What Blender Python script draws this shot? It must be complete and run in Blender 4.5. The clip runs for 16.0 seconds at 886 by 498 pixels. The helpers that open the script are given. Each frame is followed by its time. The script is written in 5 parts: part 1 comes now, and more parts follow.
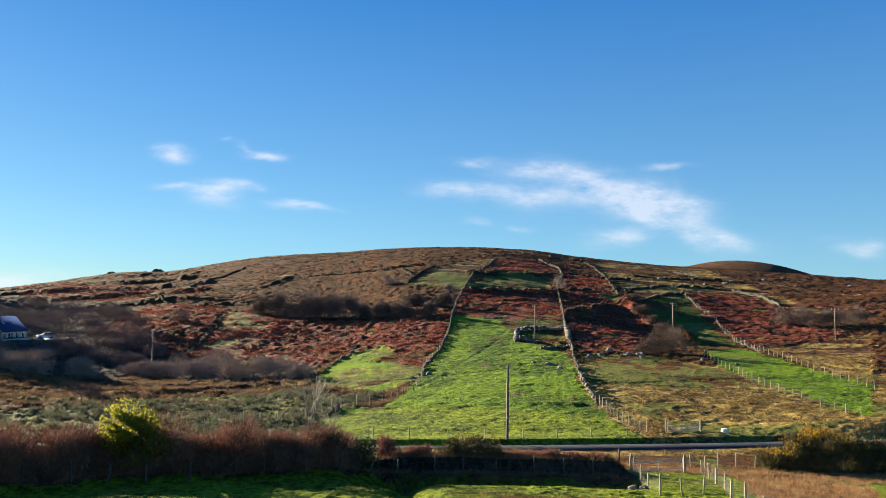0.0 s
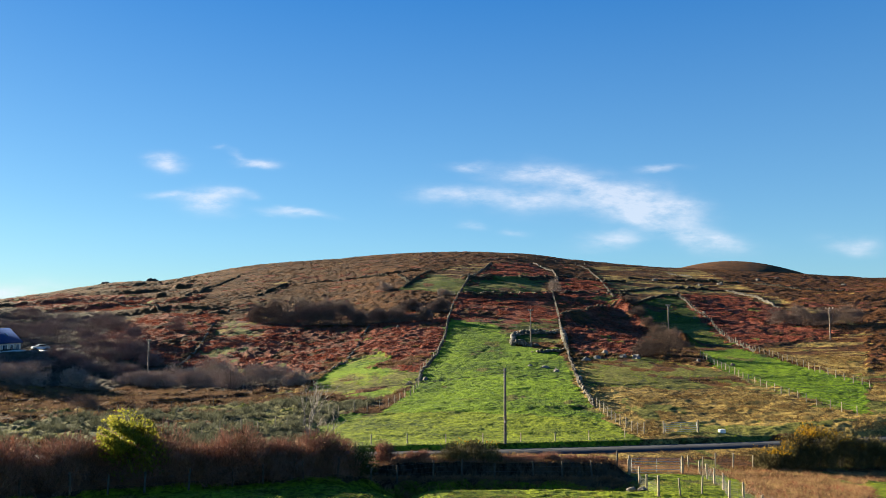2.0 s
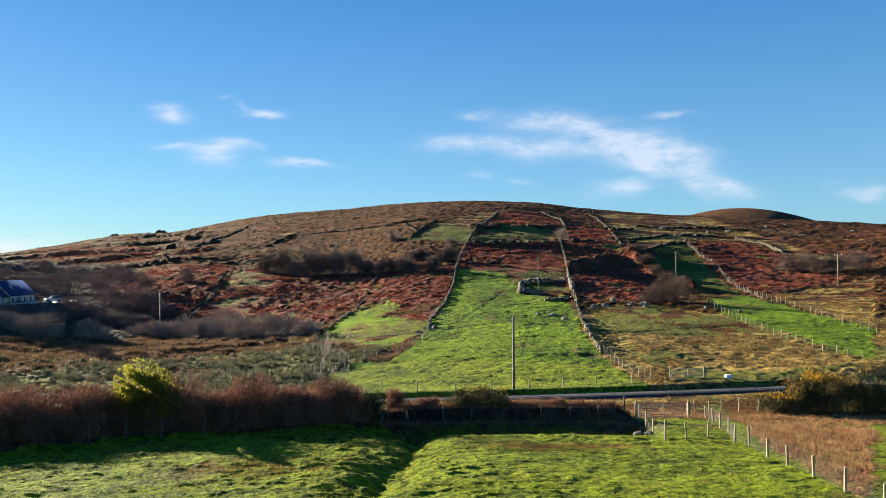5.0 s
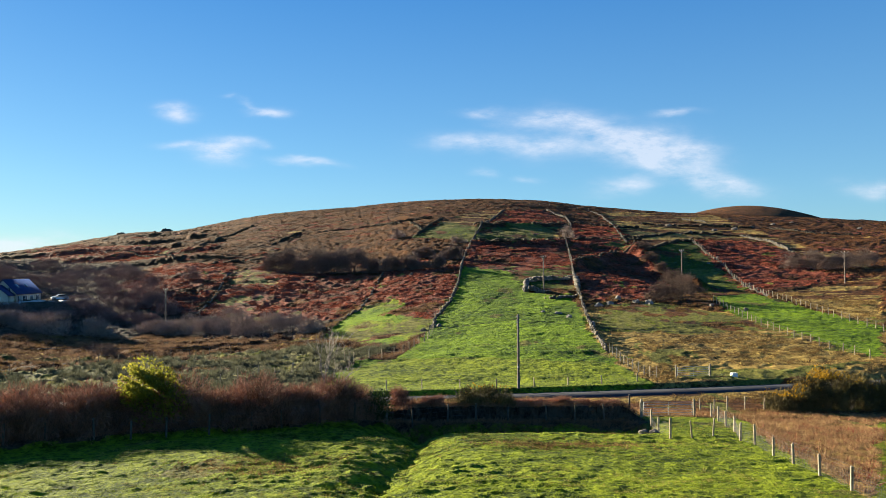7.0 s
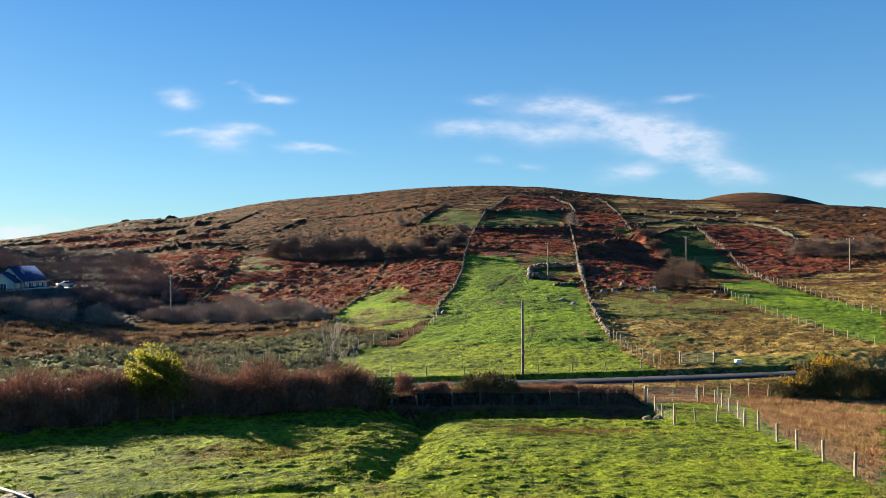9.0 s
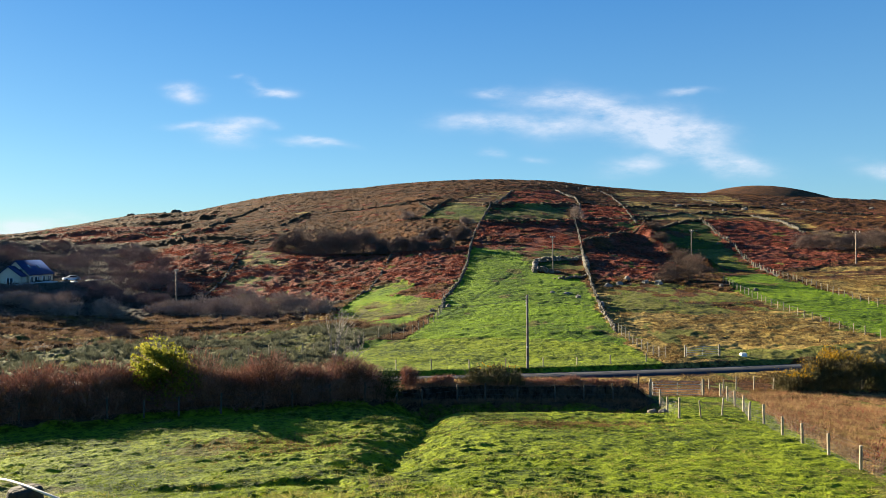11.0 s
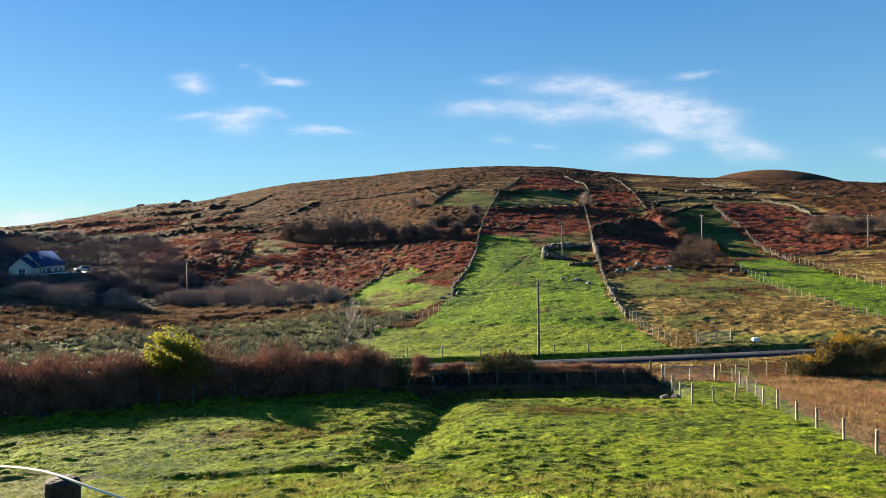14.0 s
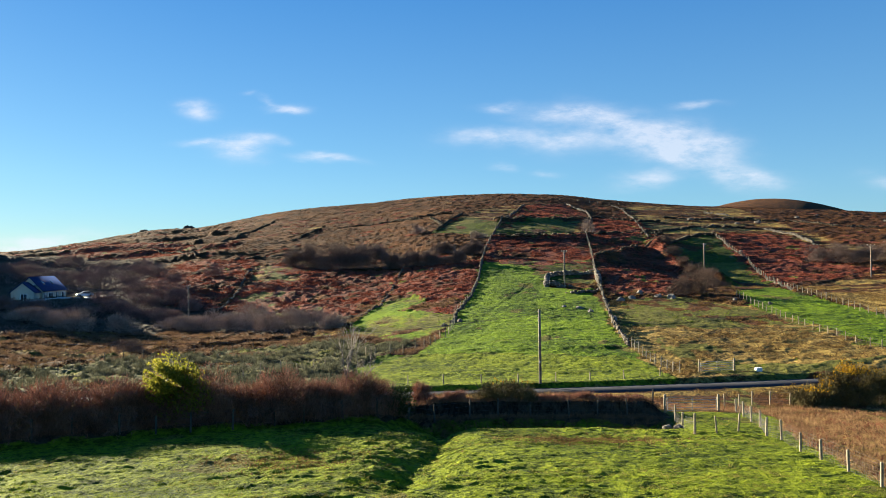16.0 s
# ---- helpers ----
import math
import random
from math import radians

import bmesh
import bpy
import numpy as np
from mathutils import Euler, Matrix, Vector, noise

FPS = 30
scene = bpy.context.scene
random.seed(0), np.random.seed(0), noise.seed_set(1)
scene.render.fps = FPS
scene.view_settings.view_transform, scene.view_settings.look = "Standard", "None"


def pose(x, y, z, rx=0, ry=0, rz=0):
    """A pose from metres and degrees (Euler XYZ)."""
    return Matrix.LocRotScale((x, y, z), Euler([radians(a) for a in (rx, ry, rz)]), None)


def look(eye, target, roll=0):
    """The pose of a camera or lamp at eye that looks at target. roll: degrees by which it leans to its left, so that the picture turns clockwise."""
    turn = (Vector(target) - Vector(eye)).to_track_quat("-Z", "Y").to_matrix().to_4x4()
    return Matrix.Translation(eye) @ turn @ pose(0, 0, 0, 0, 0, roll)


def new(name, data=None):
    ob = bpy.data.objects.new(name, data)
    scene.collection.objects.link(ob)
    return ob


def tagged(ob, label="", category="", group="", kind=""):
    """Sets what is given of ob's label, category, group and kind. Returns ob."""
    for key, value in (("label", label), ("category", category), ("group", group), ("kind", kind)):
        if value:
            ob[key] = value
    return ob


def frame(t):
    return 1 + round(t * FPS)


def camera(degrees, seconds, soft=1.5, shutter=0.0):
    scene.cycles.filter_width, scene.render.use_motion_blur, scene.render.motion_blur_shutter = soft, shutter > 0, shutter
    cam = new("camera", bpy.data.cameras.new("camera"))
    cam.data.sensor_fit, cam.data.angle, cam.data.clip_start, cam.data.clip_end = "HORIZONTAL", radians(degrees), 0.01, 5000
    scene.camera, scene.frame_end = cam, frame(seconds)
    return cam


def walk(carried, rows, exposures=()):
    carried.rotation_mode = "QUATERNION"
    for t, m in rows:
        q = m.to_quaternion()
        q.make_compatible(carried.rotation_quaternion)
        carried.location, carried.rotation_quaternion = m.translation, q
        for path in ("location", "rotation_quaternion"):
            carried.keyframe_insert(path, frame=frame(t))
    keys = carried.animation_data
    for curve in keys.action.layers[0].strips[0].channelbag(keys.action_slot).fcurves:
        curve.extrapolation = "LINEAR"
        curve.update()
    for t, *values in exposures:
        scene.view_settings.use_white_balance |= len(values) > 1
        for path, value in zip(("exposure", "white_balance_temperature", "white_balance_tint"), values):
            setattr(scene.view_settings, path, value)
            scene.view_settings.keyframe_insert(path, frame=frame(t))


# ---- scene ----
cam = camera(60.3, 16.0, soft=0.6)
PATH = [
    (0, (0.162, -0.015, 0.042), (0.229, 1.976, 0.211), 1.1),
    (0.5, (0.111, -0.148, 0.041), (0.189, 1.843, 0.218), 0.5),
    (1, (0.092, -0.2, 0.06), (0.169, 1.79, 0.252), 0.4),
    (1.5, (0.07, -0.19, 0.059), (0.152, 1.799, 0.251), 0.3),
    (2, (0.093, -0.176, 0.062), (0.174, 1.814, 0.244), 0.2),
    (2.5, (0.127, -0.14, 0.073), (0.209, 1.852, 0.234), -0.0),
    (3, (0.128, -0.084, 0.078), (0.206, 1.91, 0.213), -0.2),
    (3.5, (0.091, -0.131, 0.037), (0.166, 1.864, 0.16), -0.2),
    (4, (0.017, -0.24, 0.09), (0.1, 1.756, 0.178), -0.2),
    (4.5, (0.017, -0.245, 0.043), (0.09, 1.753, 0.096), -0.2),
    (7, (0.097, -0.138, 0.037), (0.145, 1.861, 0.082), -0.3),
    (7.5, (0.081, -0.131, 0.043), (0.129, 1.868, 0.081), -0.3),
    (8, (0.075, -0.146, 0.054), (0.121, 1.854, 0.088), -0.4),
    (8.5, (0.061, -0.139, 0.036), (0.106, 1.86, 0.062), -0.3),
    (9, (0.064, -0.171, 0.019), (0.101, 1.829, 0.03), -0.3),
    (11.5, (0.062, -0.177, 0.019), (0.084, 1.823, 0.002), -0.3),
    (12, (0.063, -0.171, 0.014), (0.083, 1.829, -0.02), -0.2),
    (12.5, (0.054, -0.155, 0.011), (0.068, 1.845, -0.029), -0.4),
    (13, (0.043, -0.144, 0.01), (0.049, 1.856, -0.036), -0.3),
    (13.5, (0.008, -0.132, 0.012), (0.003, 1.867, -0.033), -0.2),
    (14, (-0.078, -0.068, -0.004), (-0.077, 1.931, -0.042), -0.9),
    (14.5, (0.007, -0.014, 0.004), (0.006, 1.985, -0.057), -0.8),
    (15, (0.1, -0.047, 0.022), (0.091, 1.953, -0.014), 0.2),
    (15.5, (0.046, 0.015, 0.039), (0.04, 2.015, 0.062), -0.4),
    (16, (0.005, -0.012, 0.024), (0.001, 1.987, 0.057), -0.6),
]
walk(cam, [(t, look(eye, target, roll)) for t, eye, target, roll in PATH],
     exposures=[(0.0, 2.4), (16.0, 2.4)])

# ---- sky, clouds and sun ----
SUN_BEARING, SUN_HEIGHT = -50.0, 13.6      # degrees from straight ahead, and above the horizon
SUN_POWER, SKY_POWER = 5.0, 0.06


def set_operation(node, v):
    node.operation = v


def set_clamp(node, v):
    node.use_clamp = v


def set_data(node, v):
    node.data_type = v


def set_blend(node, v):
    node.blend_type = v


def set_attribute(node, v):
    node.attribute_name = v


SETTINGS = {"operation": set_operation, "use_clamp": set_clamp, "data_type": set_data, "blend_type": set_blend, "attribute_name": set_attribute}


def link_nodes(tree):
    """Shorthand for a node tree: n(type, inputs..., props) makes a node, math(op, a, b) a number."""
    def put(node, key, value):
        if isinstance(value, bpy.types.NodeSocket):
            tree.links.new(value, node.inputs[key])
        elif value is not None:
            node.inputs[key].default_value = value

    def n(kind, ins=None, **props):
        node = tree.nodes.new(kind)
        for k, v in props.items():
            assert k in SETTINGS, k
            SETTINGS[k](node, v)
        for k, v in (ins or {}).items():
            put(node, k, v)
        return node

    def calc(op, a, b=None, c=None, clamp=False):
        node = n("ShaderNodeMath", {0: a, 1: b, 2: c}, operation=op, use_clamp=clamp)
        return node.outputs[0]

    def mix(f, a, b, blend="MIX"):
        node = n("ShaderNodeMix", {0: f, 6: a, 7: b}, data_type="RGBA", blend_type=blend)
        return node.outputs[2]
    return n, calc, mix


# clouds: bearing and height as slopes (x / y, z / y), half lengths, strength
CLOUDS_BIG = [
    (0.060, 0.161, 0.045, 0.0104, 1, 0),
    (0.159, 0.161, 0.059, 0.0141, 1, 0),
    (0.143, 0.194, 0.044, 0.0096, 0.75, 0),
    (0.193, 0.194, 0.037, 0.0126, 0.8, -0.1),
    (0.242, 0.181, 0.044, 0.0141, 0.85, -0.15),
    (0.275, 0.160, 0.056, 0.0207, 1.1, 0),
    (0.325, 0.152, 0.048, 0.0207, 0.9, -0.1),
    (0.300, 0.131, 0.041, 0.0111, 0.9, -0.2),
    (0.374, 0.143, 0.030, 0.0104, 0.6, -0.1),
    (0.374, 0.114, 0.033, 0.0178, 1, -0.3),
    (0.412, 0.101, 0.037, 0.0111, 0.7, -0.1),
    (0.266, 0.104, 0.037, 0.0096, 1, 0.05),
    (0.073, 0.204, 0.021, 0.0052, 0.8, 0),
]
CLOUDS_SMALL = [
    (0.078, 0.126, 0.013, 0.0044, 0.7, -0.2),
    (0.138, 0.117, 0.016, 0.0044, 0.5, 0),
    (0.340, 0.203, 0.026, 0.0037, 0.8, 0.05),
    (0.600, 0.101, 0.033, 0.0089, 0.9, 0),
    (-0.325, 0.202, 0.018, 0.0074, 1.1, 0),
    (-0.270, 0.154, 0.030, 0.0119, 1.3, 0),
    (-0.316, 0.159, 0.026, 0.0044, 0.8, 0),
    (-0.242, 0.166, 0.022, 0.0059, 0.8, 0),
    (-0.203, 0.161, 0.015, 0.0037, 0.5, 0),
    (-0.206, 0.204, 0.018, 0.0059, 1.2, 0),
    (-0.227, 0.212, 0.019, 0.0037, 0.45, -0.3),
    (-0.259, 0.222, 0.007, 0.0030, 0.4, 0),
    (-0.153, 0.141, 0.031, 0.0041, 1.1, -0.1),
    (-0.528, 0.028, 0.066, 0.0118, 1.0, 0.1),
    (-0.566, 0.012, 0.155, 0.0250, 0.5, 0),
]


def make_world():
    world = bpy.data.worlds.new("sky")
    scene.world = world
    world.use_nodes = True
    tree = world.node_tree
    tree.nodes.clear()
    n, calc, mix = link_nodes(tree)
    sky = n("ShaderNodeTexSky")
    sky.sky_type, sky.sun_disc = "NISHITA", False
    sky.sun_elevation, sky.sun_rotation = radians(SUN_HEIGHT), radians(SUN_BEARING)
    sky.air_density, sky.dust_density, sky.ozone_density, sky.altitude = 1.0, 0.1, 1.8, 50
    co = n("ShaderNodeTexCoord").outputs["Generated"]
    sep = n("ShaderNodeSeparateXYZ", {0: co})
    x, y, z = sep.outputs
    ahead = calc("GREATER_THAN", y, 0.05)
    yy = calc("MAXIMUM", y, 0.05)
    u, v = calc("DIVIDE", x, yy), calc("DIVIDE", z, yy)
    place = n("ShaderNodeCombineXYZ", {0: u, 1: calc("MULTIPLY", v, 2.6)}).outputs[0]
    warp = n("ShaderNodeTexNoise", {"Vector": place, "Scale": 9.0, "Detail": 4.0}).outputs["Color"]
    wsep = n("ShaderNodeSeparateXYZ", {0: warp})
    u2 = calc("MULTIPLY_ADD", calc("SUBTRACT", wsep.outputs[0], 0.5), 0.075, u)
    v2 = calc("MULTIPLY_ADD", calc("SUBTRACT", wsep.outputs[1], 0.5), 0.034, v)
    total = None
    for cu, cv, ru, rv, s, tilt in CLOUDS_BIG + CLOUDS_SMALL:
        du = calc("SUBTRACT", u2, cu)
        a = calc("DIVIDE", du, ru)
        b = calc("DIVIDE", calc("MULTIPLY_ADD", du, -tilt, calc("SUBTRACT", v2, cv)), rv)
        r2 = calc("ADD", calc("MULTIPLY", a, a), calc("MULTIPLY", b, b))
        one = calc("MULTIPLY", calc("EXPONENT", calc("MULTIPLY", r2, -1.0)), s)
        total = one if total is None else calc("ADD", total, one)
    streak = n("ShaderNodeTexNoise", {"Vector": place, "Scale": 19.0, "Detail": 9.0, "Roughness": 0.66}).outputs["Fac"]
    body = calc("MULTIPLY", total, calc("MULTIPLY_ADD", streak, 2.6, -0.62), clamp=True)
    body = calc("MULTIPLY", calc("MULTIPLY", body, ahead), 0.62, clamp=True)
    blue = mix(1.0, n("ShaderNodeHueSaturation", {"Saturation": 1.3, "Color": sky.outputs[0]}).outputs[0], (0.250, 0.357, 0.452, 1), "MULTIPLY")
    up = calc("MULTIPLY", z, 2.4, clamp=True)
    air = mix(calc("POWER", up, 0.75), (1.220, 2.470, 3.333, 1), (0.119, 0.833, 2.410, 1))
    blue = mix(0.55, blue, air)
    cloud = mix(body, blue, (2.916, 3.035, 3.392, 1))
    back = n("ShaderNodeBackground", {"Color": cloud, "Strength": SKY_POWER})
    out = n("ShaderNodeOutputWorld", {0: back.outputs[0]})


make_world()
sun = new("sun", bpy.data.lights.new("sun", "SUN"))
sun.data.energy, sun.data.angle, sun.data.color = SUN_POWER, radians(0.6), (1.0, 0.87, 0.62)
away = Vector((math.sin(radians(SUN_BEARING)) * math.cos(radians(SUN_HEIGHT)),
               math.cos(radians(SUN_BEARING)) * math.cos(radians(SUN_HEIGHT)), math.sin(radians(SUN_HEIGHT))))
sun.matrix_world = look(away * 300, (0, 0, 0))


# ---- the lie of the land: z = 0 is the eye's height, y runs uphill ----
def lattice(ix, iy, seed):
    n = (ix * 374761393 + iy * 668265263 + seed * 974634541) & 0x7FFFFFFF
    n = ((n ^ (n >> 13)) * 1274126177) & 0x7FFFFFFF
    return ((n ^ (n >> 16)) & 0xFFFF) / 65535.0


def vnoise(x, y, size, seed=0, octaves=3, gain=0.5):
    """Value noise from -1 to 1 over plan places, features about size metres."""
    x, y = np.asarray(x, float), np.asarray(y, float)
    total, amp, norm = np.zeros(np.broadcast(x, y).shape), 1.0, 0.0
    for k in range(octaves):
        u, v = x / size * 2 ** k + 31.7 * k, y / size * 2 ** k - 17.3 * k
        iu, iv = np.floor(u).astype(np.int64), np.floor(v).astype(np.int64)
        fu, fv = u - iu, v - iv
        fu, fv = fu * fu * (3 - 2 * fu), fv * fv * (3 - 2 * fv)
        s = seed + 13 * k
        a, b = lattice(iu, iv, s), lattice(iu + 1, iv, s)
        c, d = lattice(iu, iv + 1, s), lattice(iu + 1, iv + 1, s)
        total += amp * ((a + (b - a) * fu) * (1 - fv) + (c + (d - c) * fu) * fv)
        norm += amp
        amp *= gain
    return total / norm * 2 - 1


def sstep(a, b, v):
    t = np.clip((v - a) / (b - a), 0, 1)
    return t * t * (3 - 2 * t)


# the slope below the eye: distance, height
NEAR = [(0, -1.62), (3, -2.0), (10, -3.7), (20, -6.9), (32, -9.7), (45, -10.5), (58, -11.7), (80, -13.5)]
# the far side: height at bearings of -30, -24 ... 30 degrees
FAR = {
    120: [-13.8, -13.8, -13.8, -13.6, -12.7, -11.2, -10.6, -10.6, -10.8, -11.0, -11.2],
    170: [-9.5, -12.5, -13.5, -12.0, -9.2, -6.6, -6.0, -6.2, -7.0, -7.5, -7.6],
    220: [-6.3, -8.3, -5.0, -3.6, -3.2, 0.6, 0.8, -0.4, -4.6, -5.0, -5.2],
    300: [-1.7, -3.4, 1.3, 3.0, 7.0, 14.0, 14.0, 11.0, 8.0, 5.0, 4.0],
    420: [3.0, 7.5, 11.0, 19.5, 25.0, 30.2, 30.2, 25.8, 22.0, 18.6, 15.8]}
# the skyline ridge, 560 m off: height at bearings of -33, -30 ... 33 degrees
CREST = [9.0, 8.4, 11.5, 16.5, 22.4, 24.5, 30.5, 36.2, 39.9, 42.5, 45.5, 47.2, 48.4, 48.2, 46.3, 42.3, 39.0, 36.8, 35.1, 33.0, 30.7, 27.8, 26.0]
KNOTS = np.array([d for d, _ in NEAR] + list(FAR) + [560, 720, 1500, 4800], float)


def across(values, b, first, step):
    u = np.clip((b - first) / step, 0, len(values) - 1.001)
    v = np.array([values[0]] + list(values) + [values[-1]], float)
    i = np.floor(u).astype(int)
    t = u - i
    p0, p1, p2, p3 = v[i], v[i + 1], v[i + 2], v[np.minimum(i + 3, len(v) - 1)]
    return p1 + 0.5 * t * (p2 - p0 + t * (2 * p0 - 5 * p1 + 4 * p2 - p3 + t * (3 * (p1 - p2) + p3 - p0)))


def road_y(x):
    x = np.clip(x, -90, 80)
    return 77.3 + 0.09 * x + 0.0013 * x * x


def road_z(x):
    return -13.4 + 0.0 * x


DRAIN = [(-4.4, 32.1), (-2.9, 32.4), (-2.1, 34.0), (-1.9, 36.7), (-1.4, 39.7), (-0.8, 42.5), (-0.35, 46.2), (-0.2, 51.8), (0.4, 56.0)]


DITCH = [(-62, 93.5), (-55.5, 100.0), (-48.5, 108.5), (-43.0, 114.8), (-38.0, 120.6), (-29.5, 126.5), (-18.5, 128.5)]


def to_line(x, y, line):
    """Distance from plan places to a polyline."""
    best = np.full(np.shape(x), 1e9)
    for (ax, ay), (bx, by) in zip(line, line[1:]):
        dx, dy = bx - ax, by - ay
        t = np.clip(((x - ax) * dx + (y - ay) * dy) / (dx * dx + dy * dy), 0, 1)
        best = np.minimum(best, np.hypot(x - ax - t * dx, y - ay - t * dy))
    return best


def land(x, y):
    """The smooth land."""
    x, y = np.asarray(x, float), np.asarray(y, float)
    d, b = np.hypot(x, y), np.degrees(np.arctan2(x, y))
    cols = [np.full(d.shape, z) for _, z in NEAR]
    cols += [across(v, b, -30, 6) for v in FAR.values()]
    crest = across(CREST, b, -33, 3)
    cols += [crest, crest * 0.97, crest * 0.4 - 12, np.full(d.shape, -60.0)]
    v = np.stack(cols, -1)
    k = np.clip(np.searchsorted(KNOTS, d, side="right") - 1, 0, len(KNOTS) - 2)
    slope = np.diff(v, axis=-1) / np.diff(KNOTS)
    tan = np.concatenate([slope[..., :1], 0.5 * (slope[..., 1:] + slope[..., :-1]), slope[..., -1:]], -1)
    pick = lambda a, i: np.take_along_axis(a, i[..., None], -1)[..., 0]
    h = KNOTS[k + 1] - KNOTS[k]
    t = np.clip((d - KNOTS[k]) / h, 0, 1)
    z = (pick(v, k) * (2 * t ** 3 - 3 * t * t + 1) + pick(tan, k) * h * (t ** 3 - 2 * t * t + t)
         + pick(v, k + 1) * (3 * t * t - 2 * t ** 3) + pick(tan, k + 1) * h * (t ** 3 - t * t))
    back = sstep(60, 140, np.abs(b)) * sstep(2, 30, d)            # gently rising ground behind the eye
    z = z * (1 - back) + (-1.6 + 0.03 * d) * back
    z = z + 40 * np.exp(-((x + 219) / 33) ** 2 - ((y - 266) / 33) ** 2)  # an added hill, out of view on the left, to shade the far house
    z = z + 112 * np.exp(-((x - 612) / 270) ** 2 - ((y - 1440) / 220) ** 2)  # a further summit
    w = sstep(22, 9, np.hypot(x + 93, y - 184))                    # the far house stands on a level place
    z = z * (1 - w) - 8.6 * w
    w = sstep(7.0, 2.3, np.abs(y - road_y(x)))
    return z * (1 - w) + road_z(x) * w


# a worn track up the green field, and banks and scarps that throw shade
TRACK = [(-3.0, 110.0), (5.5, 128.7), (11.3, 148.7), (19.9, 175.3), (23.6, 192.2)]
BANKS = [
    ([(72, 262), (68, 232), (69, 199), (66, 182)], 3.0, 2.8),
    ([(-46, 120), (-36, 133), (-22, 136)], 0.8, 1.1),
    ([(-126, 385.9), (-134.2, 468.5)], 1.6, 2.5),
    ([(22, 306), (40, 316), (62, 338)], 1.6, 2.2),
    ([(16, 257), (34, 260), (50, 269)], 1.4, 1.8),
    ([(42, 214), (58, 238), (73, 256)], 1.5, 2.0)]


def mounds(x, y, size, seed, low=-0.05, high=0.4):
    """Flat-topped hummocks with steep sides, from 0 to 1."""
    return sstep(low, high, vnoise(x, y, size, seed, 2, 0.55))


def field_edge(x):
    """Where the near pasture ends at the hedge and the roadside bank."""
    return np.interp(x, [-36, -20, -6, 0, 11, 18, 24], [44, 51, 55, 58.2, 58.6, 58.6, 59])


def relief(x, y):
    """Hummocks, tussocks, the drain and small banks on the land."""
    d = np.hypot(x, y)
    field = sstep(60, 54, d) * (0.15 + 0.85 * sstep(5, 15, d) * sstep(0, 6, y))
    rough = np.clip(0.6 + 0.6 * vnoise(x * 0.5, y, 7, 2, 2) + 0.45 * sstep(3, -4, x) * sstep(34, 38, d), 0.55, 1.2)
    out = field * (rough * (0.2 * vnoise(x * 0.55, y, 0.8, 1, 4, 0.62) + 0.06 * mounds(x * 0.6, y, 0.7, 6, 0.1, 0.4)) + 0.1 * vnoise(x, y, 5, 2, 2))
    # the steep near slope carries long tussocks
    out = out + sstep(33, 27, d) * sstep(5, 15, d) * sstep(0, 6, y) * (0.12 * mounds(x * 0.7, y, 0.5, 8, 0.0, 0.5) + 0.06 * vnoise(x * 0.6, y, 0.3, 18, 2))
    # the drain: a soft hollow with a cut in it
    wob = 0.5 * vnoise(x, y, 1.3, 17, 3)
    gap = to_line(x, y, DRAIN) + wob
    out = out - field * (0.5 * sstep(2.6, 0.0, gap) + 0.2 * sstep(0.9, 0.0, gap)) * sstep(31, 36, y)
    # a turf step across the near field
    step = y - 32.4 - 0.04 * x - 0.5 * vnoise(x, 0 * x, 3, 9, 2)
    out = out - 0.3 * sstep(-1.4, -0.5, -np.abs(step + 0.6)) * sstep(-2.6, -4.2, x) * sstep(-15, -11, x)
    edge = field_edge(x)
    bank = sstep(-6, 0, x) * sstep(17.6, 15.6, x)
    out = out - 1.15 * sstep(-9, -2, y - edge) * bank * (y < edge + 1)
    out = out + (0.5 + 0.45 * bank) * sstep(-1.6, 0.2, y - edge) * sstep(16, 8, y - edge) * sstep(17.6, 15.6, x)
    wild = sstep(150, 230, d) * sstep(900, 620, d)
    out = out + sstep(54, 60, d) * 0.12 * vnoise(x, y, 2.5, 3, 3)
    out = out + wild * (0.7 * vnoise(x * 0.4, y, 8, 4, 4, 0.6) + 0.9 * vnoise(x, y, 45, 5, 3))
    # clumps of bracken and heather on the hill; the mown fields are smoother, with low terraces
    mown, open_land = np.zeros(d.shape, bool), np.zeros(d.shape, bool)
    for kind, poly in ZONES:
        if kind in ("grass", "shade_grass", "pasture"):
            mown |= inside(x, y, poly)
        elif kind in ("ochre", "pale"):
            open_land |= inside(x, y, poly)
    clump = sstep(140, 160, d) * sstep(800, 560, d) * np.where(open_land, 0.4, 1.0) * ~mown
    out = out + clump * (0.42 * mounds(x * 0.9, y, 1.4, 71, -0.2, 0.35) + 0.14 * vnoise(x * 0.5, y, 5.0, 72, 3))
    turf = sstep(84, 90, d) * mown * sstep(400, 300, d)
    out = out + turf * (0.11 * mounds(x * 0.6, y, 0.8, 73, -0.3, 0.4) + 0.1 * mounds(x * 0.35, y, 2.2, 74, -0.3, 0.4))
    out = out - 0.08 * mown * sstep(0.7, 0.2, to_line(x, y, TRACK) + 0.3 * vnoise(x, y, 3, 75, 2))
    plain = sstep(84, 90, d) * sstep(150, 120, d) * ~mown
    out = out + plain * 0.14 * mounds(x * 0.7, y, 0.8, 76, -0.2, 0.4)
    marsh = sstep(84, 90, d) * sstep(168, 150, d) * sstep(-2, -10, x) * ~mown
    out = out + marsh * (0.32 * mounds(x * 0.8, y, 0.9, 80, -0.1, 0.4) + 0.3 * mounds(x * 0.2, y, 3.0, 81, 0.0, 0.3))
